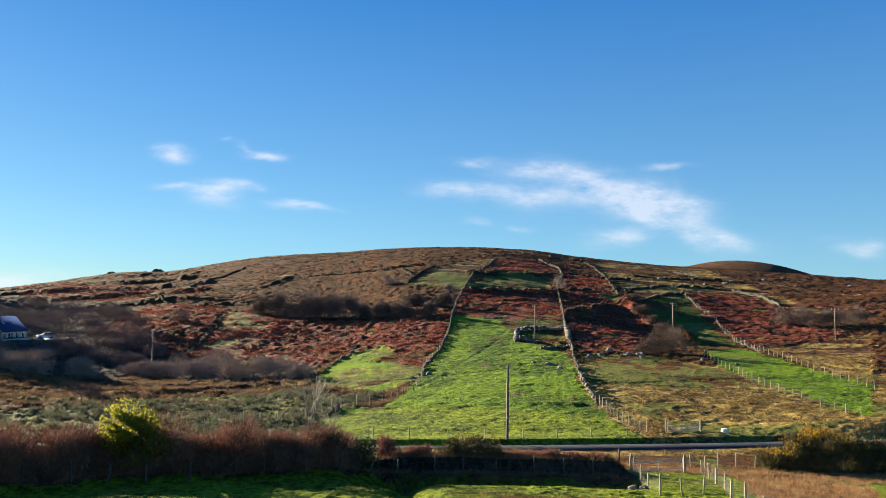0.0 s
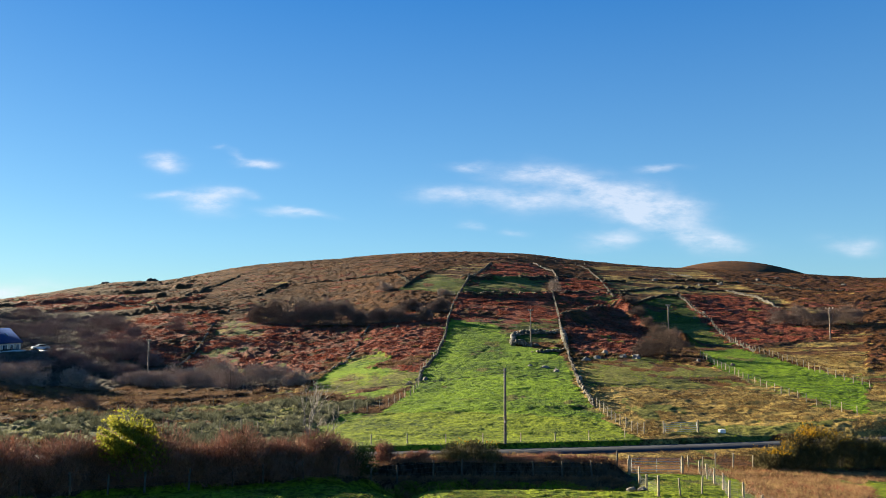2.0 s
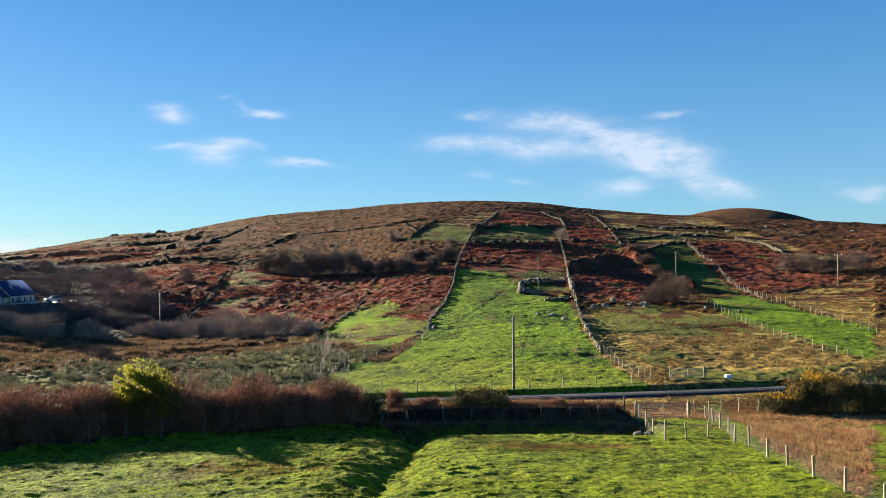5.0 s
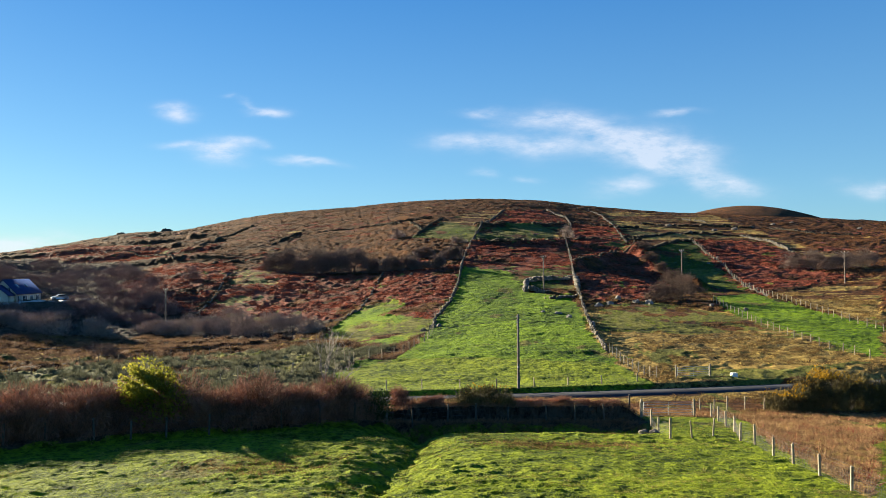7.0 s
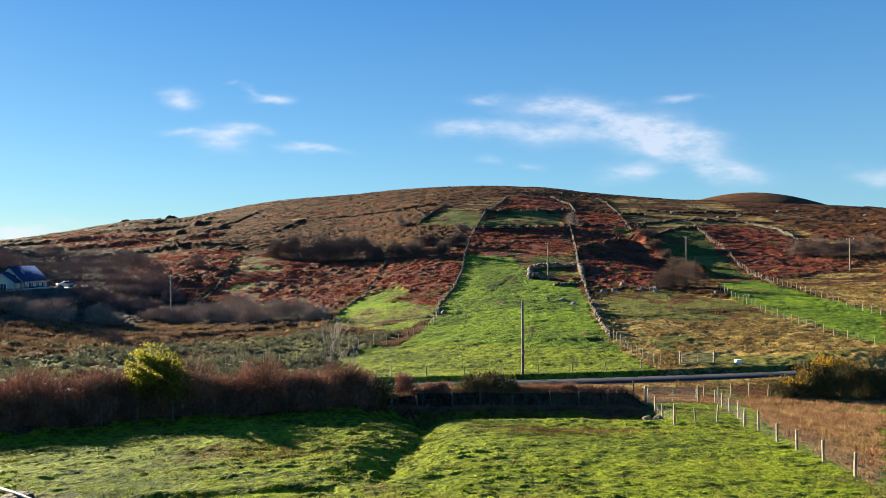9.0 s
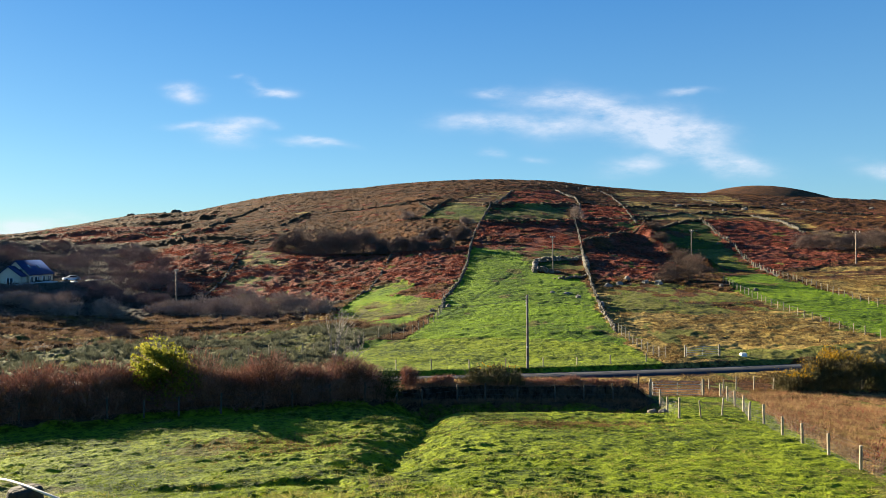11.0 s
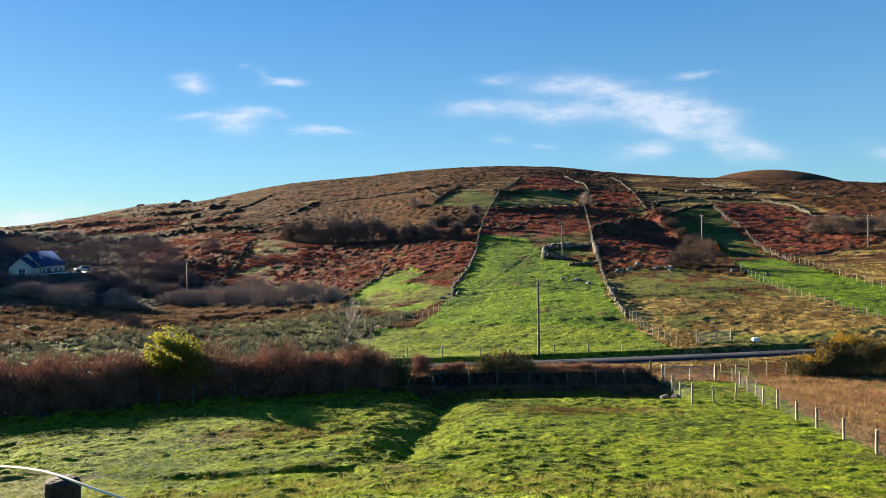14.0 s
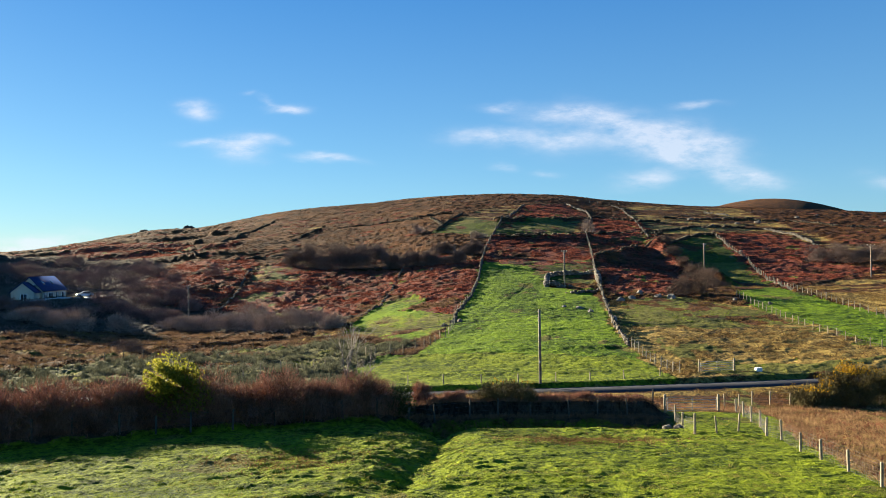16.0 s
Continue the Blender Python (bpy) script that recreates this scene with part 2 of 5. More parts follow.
    for line, high, wide in BANKS:
        near = to_line(x, y, line)
        out = out + high * (0.75 + 0.4 * vnoise(x, y, 9, 78, 2)) * np.exp(-(near / wide) ** 2)
    # rocky terraces, whose risers face away from the sun, on the far shoulder
    b = np.degrees(np.arctan2(x, y))
    tread = (d + 14 * vnoise(x, y, 55, 79, 3) + 0.25 * x) / 46.0
    tread = tread - np.floor(tread)
    out = out + 2.6 * (sstep(0.0, 0.3, tread) - tread) * sstep(-13, -16.5, b) * sstep(285, 320, d) * sstep(548, 520, d)
    off = sstep(2.2, 4.0, np.abs(y - road_y(x)))
    ledge = y - 102.5 - 0.02 * x - 0.8 * vnoise(x, 0 * x, 9, 15, 2)
    out = out + 0.12 * sstep(0.0, 0.5, ledge) * sstep(8, 2, ledge) * sstep(-10, -6, x) * sstep(26, 22, x)
    ledge = y - 112 - 0.25 * x
    out = out + 0.12 * sstep(0.0, 0.6, ledge) * sstep(9, 2, ledge) * sstep(28, 33, x) * sstep(60, 50, x)
    out = out - 0.8 * sstep(1.3, 0.2, to_line(x, y, DITCH))
    past = y - road_y(x)
    return out * off + 0.5 * sstep(2.0, 2.6, past) * sstep(9, 4, past)


def ground(x, y):
    return land(x, y) + relief(x, y)


# ---- materials ----
def material(name):
    mat = bpy.data.materials.new(name)
    mat.use_nodes = True
    tree = mat.node_tree
    tree.nodes.clear()
    n, calc, mix = link_nodes(tree)
    out = n("ShaderNodeOutputMaterial")
    bsdf = n("ShaderNodeBsdfPrincipled")
    tree.links.new(bsdf.outputs[0], out.inputs[0])
    return mat, tree, bsdf, n, calc, mix


def rgb(r, g, b):
    return (r, g, b, 1.0)


def surface(name, dark, light, scale=2.0, rough=0.85, metal=0.0, bump=0.3, grain=14.0, island=False, dist=0.02, through_light=0.0, spec=0.3):
    """A surface that varies between two colours at two scales, with a fine relief."""
    mat, tree, bsdf, n, calc, mix = material(name)
    pos = n("ShaderNodeNewGeometry")
    a = n("ShaderNodeTexNoise", {"Vector": pos.outputs["Position"], "Scale": scale, "Detail": 4.0}).outputs["Fac"]
    b = n("ShaderNodeTexNoise", {"Vector": pos.outputs["Position"], "Scale": grain, "Detail": 3.0}).outputs["Fac"]
    f = calc("MULTIPLY_ADD", calc("ADD", a, b), 1.8, -1.3, clamp=True)
    if island:
        f = calc("MULTIPLY_ADD", pos.outputs["Random Per Island"], 0.55, calc("MULTIPLY_ADD", f, 0.7, -0.12), clamp=True)
    col = mix(f, rgb(*dark), rgb(*light))
    tree.links.new(col, bsdf.inputs["Base Color"])
    bsdf.inputs["Roughness"].default_value, bsdf.inputs["Metallic"].default_value = rough, metal
    bsdf.inputs["Specular IOR Level"].default_value = spec
    if bump:
        bp = n("ShaderNodeBump", {"Strength": bump, "Distance": dist, "Height": b})
        tree.links.new(bp.outputs[0], bsdf.inputs["Normal"])
    if through_light:
        thin = n("ShaderNodeBsdfTranslucent", {"Color": col})
        both = n("ShaderNodeMixShader", {0: through_light, 1: bsdf.outputs[0], 2: thin.outputs[0]})
        out = [k for k in tree.nodes if k.type == "OUTPUT_MATERIAL"][0]
        tree.links.new(both.outputs[0], out.inputs[0])
    return mat


# what covers the land: darker and lighter colour
COVERS = {
    "heather": ((0.013, 0.005, 0.002), (0.118, 0.045, 0.011)),
    "grass": ((0.022, 0.055, 0.0015), (0.15, 0.235, 0.005)),
    # green strips: the shade that falls on them is put into this darker colour
    "shade_grass": ((0.0096, 0.0192, 0.0012), (0.06, 0.084, 0.0064)),
    "pale": ((0.0293, 0.0358, 0.00456), (0.154, 0.148, 0.0296)),
    "ochre": ((0.045, 0.028, 0.008), (0.36, 0.245, 0.065)),
    "rush": ((0.016, 0.018, 0.006), (0.135, 0.13, 0.05)),
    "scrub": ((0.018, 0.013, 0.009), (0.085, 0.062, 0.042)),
    "bracken": ((0.024, 0.007, 0.004), (0.22, 0.064, 0.037)),
    "pasture": ((0.028, 0.05, 0.002), (0.2, 0.248, 0.01))}


def land_material():
    mat, tree, bsdf, n, calc, mix = material("land")
    geo = n("ShaderNodeNewGeometry").outputs["Position"]
    flat = n("ShaderNodeVectorMath", {0: geo, 1: (1, 1, 0.6)}, operation="MULTIPLY").outputs[0]
    wide = n("ShaderNodeTexNoise", {"Vector": flat, "Scale": 0.09, "Detail": 5.0, "Roughness": 0.6}).outputs["Fac"]
    mid = n("ShaderNodeTexNoise", {"Vector": flat, "Scale": 0.9, "Detail": 5.0, "Roughness": 0.65}).outputs["Fac"]
    fine = n("ShaderNodeTexNoise", {"Vector": flat, "Scale": 9.0, "Detail": 4.0, "Roughness": 0.7}).outputs["Fac"]
    speck = n("ShaderNodeTexNoise", {"Vector": flat, "Scale": 2.6, "Detail": 4.0, "Roughness": 0.7}).outputs["Fac"]
    f = calc("ADD", calc("MULTIPLY", wide, 0.9), calc("ADD", calc("MULTIPLY", mid, 0.9), calc("ADD", calc("MULTIPLY", speck, 1.2), calc("MULTIPLY", fine, 0.7))))
    f = calc("MULTIPLY_ADD", f, 2.5, -4.08, clamp=True)
    parts = [n("ShaderNodeSeparateXYZ", {0: n("ShaderNodeAttribute", attribute_name=a).outputs["Vector"]}) for a in ("cover_a", "cover_b", "cover_c")]
    col = mix(f, rgb(*COVERS["heather"][0]), rgb(*COVERS["heather"][1]))
    for i, kind in enumerate(list(COVERS)[1:]):
        dark, light = COVERS[kind]
        col = mix(parts[i // 3].outputs[i % 3], col, mix(f, rgb(*dark), rgb(*light)))
    # yellowed and worn patches with a shape of their own
    patch = n("ShaderNodeTexNoise", {"Vector": flat, "Scale": 0.33, "Detail": 6.0, "Roughness": 0.7}).outputs["Fac"]
    patch = calc("MULTIPLY_ADD", patch, 5.0, -2.85, clamp=True)
    col = mix(calc("MULTIPLY", patch, 0.4), col, rgb(0.15, 0.11, 0.03))
    tree.links.new(col, bsdf.inputs["Base Color"])
    bsdf.inputs["Roughness"].default_value = 0.95
    bsdf.inputs["Specular IOR Level"].default_value = 0.1
    h = calc("ADD", calc("MULTIPLY", mid, 1.0), calc("ADD", calc("MULTIPLY", speck, 0.5), calc("MULTIPLY", fine, 0.2)))
    bp = n("ShaderNodeBump", {"Strength": 1.0, "Distance": 0.9, "Height": h})
    tree.links.new(bp.outputs[0], bsdf.inputs["Normal"])
    return mat


LAND = land_material()
ASPHALT = surface("asphalt", (0.02, 0.021, 0.026), (0.04, 0.042, 0.05), 0.7, 0.85, bump=0.2, grain=60, spec=0.12)


# ---- what grows where ----
ZONES = []


def zone(kind, *corners):
    ZONES.append((kind, np.array(corners, float)))


zone("grass", (-12, 70), (-11, 97), (-10, 104), (-4, 104), (1, 126), (2, 138), (5, 158), (9, 194), (11, 211), (15, 207), (22, 200), (24, 184), (23, 169), (32, 162), (29, 140), (26, 122), (25, 104), (25, 93), (25, 83), (13, 80), (0, 76))
zone("pasture", (-12, 70), (-10, 96), (-10, 101), (-3, 103), (9, 101), (23, 98), (25, 93), (25, 83), (13, 80), (0, 76))
zone("shade_grass", (11, 211), (47, 250), (41, 212), (34, 172), (23, 173), (22, 200), (15, 207))
zone("pasture", (-18, 127), (-16, 153), (-14, 163), (-6, 168), (-4, 157), (-8, 149), (-2, 145), (2, 138), (1, 126), (-2, 120), (-6, 116), (-12, 124))
zone("bracken", (-40, 169), (-41, 197), (-41, 217), (-39, 236), (-13, 213), (-13, 183), (-17, 154), (-21, 154))
zone("bracken", (-11, 216), (10, 215), (7, 177), (2, 140), (-2, 144), (-8, 151), (-4, 159), (-7, 170), (-12, 177))
zone("bracken", (-89, 211), (-93, 277), (-72, 282), (-59, 241), (-54, 189), (-54, 180), (-58, 170), (-65, 181))
zone("pale", (-52, 177), (-52, 202), (-59, 245), (-45, 256), (-40, 212), (-40, 194), (-40, 172))
zone("bracken", (11, 215), (13, 243), (17, 266), (50, 270), (42, 214), (39, 206), (22, 202), (15, 209))
zone("shade_grass", (14, 269), (20, 310), (58, 328), (47, 275), (15, 263))
zone("shade_grass", (-4, 283), (8, 337), (27, 341), (20, 310), (14, 269))
zone("ochre", (8, 337), (19, 379), (44, 420), (27, 321), (20, 307))
zone("bracken", (26, 317), (45, 415), (70, 439), (66, 342))
zone("bracken", (51, 262), (71, 359), (86, 337), (74, 257), (69, 223), (58, 181), (46, 156), (38, 162), (34, 159))
zone("shade_grass", (72, 260), (94, 293), (102, 285), (94, 250), (88, 217), (74, 171), (74, 155), (56, 139), (61, 156), (70, 199), (69, 230))
zone("grass", (74, 171), (72, 142), (72, 118), (57, 94), (56, 122), (56, 140), (63, 165))
zone("bracken", (104, 293), (118, 310), (139, 306), (127, 257), (114, 224), (114, 215), (120, 206), (93, 189), (80, 175), (78, 180), (94, 247))
zone("ochre", (80, 175), (126, 208), (74, 122), (73, 143), (75, 156))
zone("ochre", (32, 149), (45, 154), (54, 141), (55, 121), (57, 94), (52, 86), (36, 86), (25, 84), (25, 94), (25, 112))
zone("pale", (34, 151), (47, 153), (55, 136), (54, 121), (44, 115), (35, 118), (28, 120))
zone("rush", (-60, 95), (-52, 103), (-41, 112), (-33, 122), (-17, 123), (-4, 114), (-10, 104), (-11, 97), (-12, 70), (-45, 71))
zone("ochre", (-75, 120), (-67, 141), (-53, 157), (-23, 136), (-12, 124), (-4, 114), (-17, 123), (-33, 122), (-41, 112), (-60, 95))
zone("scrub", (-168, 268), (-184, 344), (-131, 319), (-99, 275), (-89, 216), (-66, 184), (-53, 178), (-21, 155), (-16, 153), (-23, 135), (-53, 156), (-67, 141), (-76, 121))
zone("bracken", (-230, 447), (-183, 424), (-128, 381), (-95, 292), (-128, 317), (-167, 335))
zone("ochre", (115, 491), (184, 482), (131, 216), (130, 264), (135, 321), (106, 301), (75, 263), (85, 328))
zone("ochre", (29, 72), (35, 74), (42, 70), (20, 33), (20, 39), (22, 49))


def inside(x, y, poly):
    hit = np.zeros(np.shape(x), bool)
    for (ax, ay), (bx, by) in zip(poly, np.roll(poly, -1, 0)):
        if ay == by:
            continue
        hit ^= ((ay > y) != (by > y)) & (x < (bx - ax) * (y - ay) / (by - ay) + ax)
    return hit


def cover(x, y):
    """The index in COVERS of what grows at plan places."""
    x, y = np.asarray(x, float), np.asarray(y, float)
    d = np.hypot(x, y)
    j = np.clip(d / 160, 0.3, 2.0)
    px, py = x + j * 2.2 * vnoise(x, y, 4.0, 21, 4, 0.7), y + j * 3.4 * vnoise(x, y, 4.0, 22, 4, 0.7)
    kinds = list(COVERS)
    got = np.zeros(d.shape, int)
    got[(d < 150)] = kinds.index("ochre")
    for kind, poly in ZONES:
        got[inside(px, py, poly)] = kinds.index(kind)
    k = {c: i for i, c in enumerate(kinds)}
    big, mid = vnoise(x, y, 16, 61, 4, 0.6), vnoise(x, y * 0.6, 6, 62, 4, 0.6)
    streak = vnoise(x * 0.3, y, 6, 63, 3, 0.6)
    was = got.copy()
    for kind, field, limit, to in (("heather", big, 0.6, "ochre"), ("heather", -mid, 0.42, "bracken"), ("bracken", mid, 0.28, "heather"), ("bracken", -mid, 0.42, "pale"),
                                   ("ochre", streak, 0.22, "heather"), ("ochre", -mid, 0.42, "pale"), ("pale", mid, 0.2, "ochre"), ("pale", -mid, 0.3, "heather"), ("grass", mid, 0.48, "pale"),
                                   ("shade_grass", big, 0.15, "pale"), ("shade_grass", -mid, 0.28, "heather"), ("rush", mid, 0.25, "pale"), ("rush", -streak, 0.22, "heather")):
        got[(was == k[kind]) & (field > limit)] = k[to]
    got[(was == k["ochre"]) & (x < 0) & (d < 170) & (streak > -0.22)] = k["heather"]
    got[(was == k["ochre"]) & (d > 200) & (streak > -0.05)] = k["heather"]
    got[(was == k["ochre"]) & (got == k["heather"]) & (x > 20) & (d > 84) & (d < 165) & (streak < 0.5)] = k["pale"]
    upper = (was == k["pasture"]) & (d > 110)
    got[upper & (mid > 0.0)] = k["grass"]
    got[upper & (mid < -0.15)] = k["pale"]
    got[upper & (streak > 0.3)] = k["heather"]
    got[d > 800] = k["heather"]
    got[(was == k["pale"]) & (x < -20) & (d > 150) & (mid < 0.02)] = k["bracken"]
    got[(was == k["pale"]) & (x < -20) & (d > 150) & (mid > 0.3)] = k["heather"]
    near = (y < 63 + 0.6 * vnoise(x, y, 2, 23, 2)) & (d < 200) & ~inside(px, py, ZONES[-1][1])
    got[near] = kinds.index("pasture")
    got[near & (mid > 0.36)] = kinds.index("pale")
    foot = near & (x < 17.2) & (y > field_edge(x) - 0.4 + 0.9 * vnoise(x, y, 1.5, 24, 2))
    got[foot] = kinds.index("scrub")
    got[(y <= 0)] = kinds.index("pasture")
    return got


def mesh_of(name, verts, faces, mat, smooth=False):
    """A mesh from arrays: verts (n, 3), faces (m, 3) or (m, 4)."""
    me = bpy.data.meshes.new(name)
    verts, faces = np.asarray(verts, np.float32), np.asarray(faces, np.int32)
    k = faces.shape[1]
    me.vertices.add(len(verts))
    me.vertices.foreach_set("co", verts.ravel())
    me.loops.add(faces.size)
    me.loops.foreach_set("vertex_index", faces.ravel())
    me.polygons.add(len(faces))
    me.polygons.foreach_set("loop_start", np.arange(0, faces.size, k, dtype=np.int32))
    me.polygons.foreach_set("loop_total", np.full(len(faces), k, np.int32))
    if smooth:
        me.polygons.foreach_set("use_smooth", np.ones(len(faces), bool))
    me.materials.append(mat)
    me.update(calc_edges=True)
    return me


def build_ground():
    ahead = np.arange(-33.5, 33.51, 0.125)
    around = np.concatenate([ahead, np.linspace(34, 326, 80)])
    radii = np.concatenate([np.geomspace(a, b, n, endpoint=False) for a, b, n in ((0.6, 9, 14), (9, 17, 40), (17, 65, 520), (65, 130, 130), (130, 620, 390), (620, 4800, 29))] + [[4800]])
    b, r = np.meshgrid(np.radians(around), radii, indexing="ij")
    x, y = np.sin(b) * r, np.cos(b) * r
    z = ground(x, y)
    na, nr = x.shape
    i, j = np.meshgrid(np.arange(na), np.arange(nr - 1), indexing="ij")
    i2 = (i + 1) % na
    faces = np.stack([i * nr + j, i2 * nr + j, i2 * nr + j + 1, i * nr + j + 1], -1).reshape(-1, 4)
    verts = np.stack([x, y, z], -1).reshape(-1, 3)
    verts = np.concatenate([verts, [(0, 0, float(ground(np.zeros(1), np.zeros(1))[0]))]])
    hub = len(verts) - 1
    ring = np.arange(na) * nr
    cap = np.stack([np.full(na, hub), np.full(na, hub), np.roll(ring, -1), ring], -1)
    faces = np.concatenate([np.concatenate([faces[:, [0, 1, 2]], faces[:, [0, 2, 3]]]), cap[:, [0, 2, 3]]])
    me = mesh_of("ground", verts, faces[:, ::-1], LAND, True)
    got = cover(verts[:, 0], verts[:, 1])
    for k, name in enumerate(("cover_a", "cover_b", "cover_c")):
        w = np.stack([(got == 1 + 3 * k + c) for c in range(3)], -1).astype(np.float32)
        me.attributes.new(name, "FLOAT_VECTOR", "POINT").data.foreach_set("vector", w.ravel())
    tagged(new("ground", me), "hill land of grass fields, bracken and heather under low sun", "ground", kind="structure")


build_ground()


def build_road():
    xs = np.linspace(-88, 78, 120)
    verts, faces = [], []
    lift = 0.06
    for x in xs:
        y, z = road_y(x), road_z(x)
        for o, h in ((-1.9, -0.2), (-1.75, lift - 0.01), (0, lift + 0.04), (1.75, lift - 0.01), (1.9, -0.2)):
            verts.append((x, y + o, z + h))
    for i in range(len(xs) - 1):
        for k in range(4):
            a = i * 5 + k
            faces.append((a, a + 5, a + 6, a + 1))
    me = mesh_of("road", verts, np.array(faces)[:, ::-1], ASPHALT, True)
    tagged(new("road", me), "narrow grey asphalt country road below the hill", "road", kind="structure")


build_road()


# ---- small building blocks ----
rng = np.random.default_rng(7)


def part(name, me, parent, label=""):
    """Links a mesh as one part under a thing or under a part."""
    ob = new(name, me)
    ob.parent = parent
    return tagged(ob, label) if label else ob


def empty(name, x, y, z, turn=0.0):
    ob = new(name)
    ob.empty_display_size = 0.3
    ob.matrix_world = pose(x, y, z, 0, 0, turn)
    return ob


def gz(x, y):
    return float(ground(np.array([x]), np.array([y]))[0])


def along(line, step, jitter=0.0):
    """Places every step metres along a plan polyline, with the bearing of the line there."""
    pts = np.array(line, float)
    seg = np.hypot(*np.diff(pts, axis=0).T)
    run = np.concatenate([[0], np.cumsum(seg)])
    s = np.arange(0, run[-1] + 1e-6, step)
    s = np.clip(s + jitter * step * (rng.random(len(s)) - 0.5), 0, run[-1])
    x, y = np.interp(s, run, pts[:, 0]), np.interp(s, run, pts[:, 1])
    k = np.clip(np.searchsorted(run, s, side="right") - 1, 0, len(seg) - 1)
    d = np.diff(pts, axis=0)[k]
    return x, y, np.arctan2(d[:, 1], d[:, 0])


def blades(base, tip, width):
    """Thin triangles from base (n, 3) to tip (n, 3)."""
    way = tip - base
    side = np.cross(way, rng.normal(size=way.shape))
    side /= np.linalg.norm(side, axis=1)[:, None] + 1e-9
    w = np.asarray(width).reshape(-1, 1) * 0.5
    v = np.stack([base - side * w, base + side * w, tip], 1).reshape(-1, 3)
    return v, np.arange(len(v)).reshape(-1, 3)


def leaves(at, size, flat=0.0):
    """Small pointed leaves (two triangles folded on the midrib) in random attitudes."""
    n = len(at)
    a = rng.normal(size=(n, 3))
    a[:, 2] *= 1 - flat
    a /= np.linalg.norm(a, axis=1)[:, None]
    b = np.cross(a, rng.normal(size=(n, 3)))
    b /= np.linalg.norm(b, axis=1)[:, None]
    s = np.asarray(size).reshape(-1, 1)
    fold = np.cross(a, b) * s * 0.12
    v = np.stack([at - a * s * 0.5, at + b * s * 0.3 + fold, at + a * s * 0.5, at - b * s * 0.3 + fold], 1).reshape(-1, 3)
    k = np.arange(n)[:, None] * 4
    f = np.concatenate([k + [0, 1, 2], k + [0, 2, 3]])
    return v, f


def tufts(x, y, count, height, spread, width, droop=0.3):
    """Tufts of blades standing on the ground."""
    n = len(x)
    z = ground(x, y)
    h = np.broadcast_to(height, (n,))
    bx = np.repeat(np.stack([x, y, z - 0.03], 1), count, 0)
    size = np.repeat(h, count) * (0.55 + 0.6 * rng.random(n * count))
    ang, out = rng.random(n * count) * 2 * np.pi, rng.random(n * count) ** 0.7
    s = np.repeat(np.broadcast_to(spread, (n,)), count)
    base = bx + np.stack([np.cos(ang) * s * out * 0.5, np.sin(ang) * s * out * 0.5, 0 * s], 1)
    lean = droop * out
    tip = base + np.stack([np.cos(ang) * size * lean * 1.6, np.sin(ang) * size * lean * 1.6, size * (1.05 - 0.6 * lean)], 1)
    return blades(base, tip, width * (0.6 + 0.8 * rng.random(n * count)))


def spots(n, x0, x1, y0, y1, kinds, seed, gap=0.0, size=4.0):
    """Random plan places where one of the kinds of cover grows; gap > 0 leaves bare patches."""
    r = np.random.default_rng(seed)
    x, y = r.uniform(x0, x1, n), r.uniform(y0, y1, n)
    keep = np.isin(cover(x, y), [list(COVERS).index(k) for k in kinds])
    keep &= np.abs(y - road_y(x)) > 2.8
    keep &= np.abs(np.degrees(np.arctan2(x, y))) < 34
    if gap:
        keep &= vnoise(x, y, size, seed, 3) > gap - 1
    return x[keep], y[keep]


def stuff(name, vf, mat, label, category):
    v, f = vf
    return tagged(new(name, mesh_of(name, v, f, mat)), label, category, kind="stuff")


# ---- plant materials ----
TURF = surface("turf_blades", (0.046, 0.084, 0.003), (0.235, 0.305, 0.014), 0.5, 0.8, bump=0, island=True, spec=0.1, through_light=0.3)
STRAW = surface("dry_grass", (0.048, 0.0256, 0.0096), (0.24, 0.152, 0.0544), 0.4, 0.85, bump=0, island=True, spec=0.1, through_light=0.25)
PALE_TUSSOCK = surface("tussock_straw", (0.096, 0.08, 0.016), (0.384, 0.336, 0.088), 0.4, 0.85, bump=0, island=True, spec=0.1, through_light=0.25)
MARSH_STRAW = surface("marsh_straw", (0.03, 0.016, 0.01), (0.27, 0.17, 0.105), 0.5, 0.85, bump=0, island=True, spec=0.1, through_light=0.25)
RUSHES = surface("rush_blades", (0.018, 0.02, 0.009), (0.2, 0.2, 0.125), 1.3, 0.8, bump=0, island=True, spec=0.1, through_light=0.2)
FERN = surface("dead_bracken", (0.03, 0.008, 0.005), (0.32, 0.094, 0.057), 0.25, 0.9, bump=0, island=True, spec=0.1, through_light=0.2)
BANK_LITTER = surface("dead_bank_growth", (0.042, 0.0231, 0.0147), (0.336, 0.179, 0.0945), 0.6, 0.9, bump=0, island=True, spec=0.1, through_light=0.1)
BROWN_TWIG = surface("brown_twigs", (0.045, 0.03, 0.024), (0.16, 0.11, 0.085), 0.6, 0.9, bump=0, island=True, spec=0.1)
PLOT_STRAW = surface("plot_straw", (0.05, 0.027, 0.013), (0.42, 0.25, 0.125), 0.7, 0.85, bump=0, island=True, spec=0.1, through_light=0.25)
HEATH = surface("heather_twigs", (0.013, 0.0055, 0.003), (0.09, 0.037, 0.011), 0.2, 0.9, bump=0, island=True, spec=0.1, through_light=0.1)
TWIG = surface("bare_twigs", (0.114, 0.0821, 0.0698), (0.41, 0.32, 0.262), 0.6, 0.9, bump=0, island=True, spec=0.1)
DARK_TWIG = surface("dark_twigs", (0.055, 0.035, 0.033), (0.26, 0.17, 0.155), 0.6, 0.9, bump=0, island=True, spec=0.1)
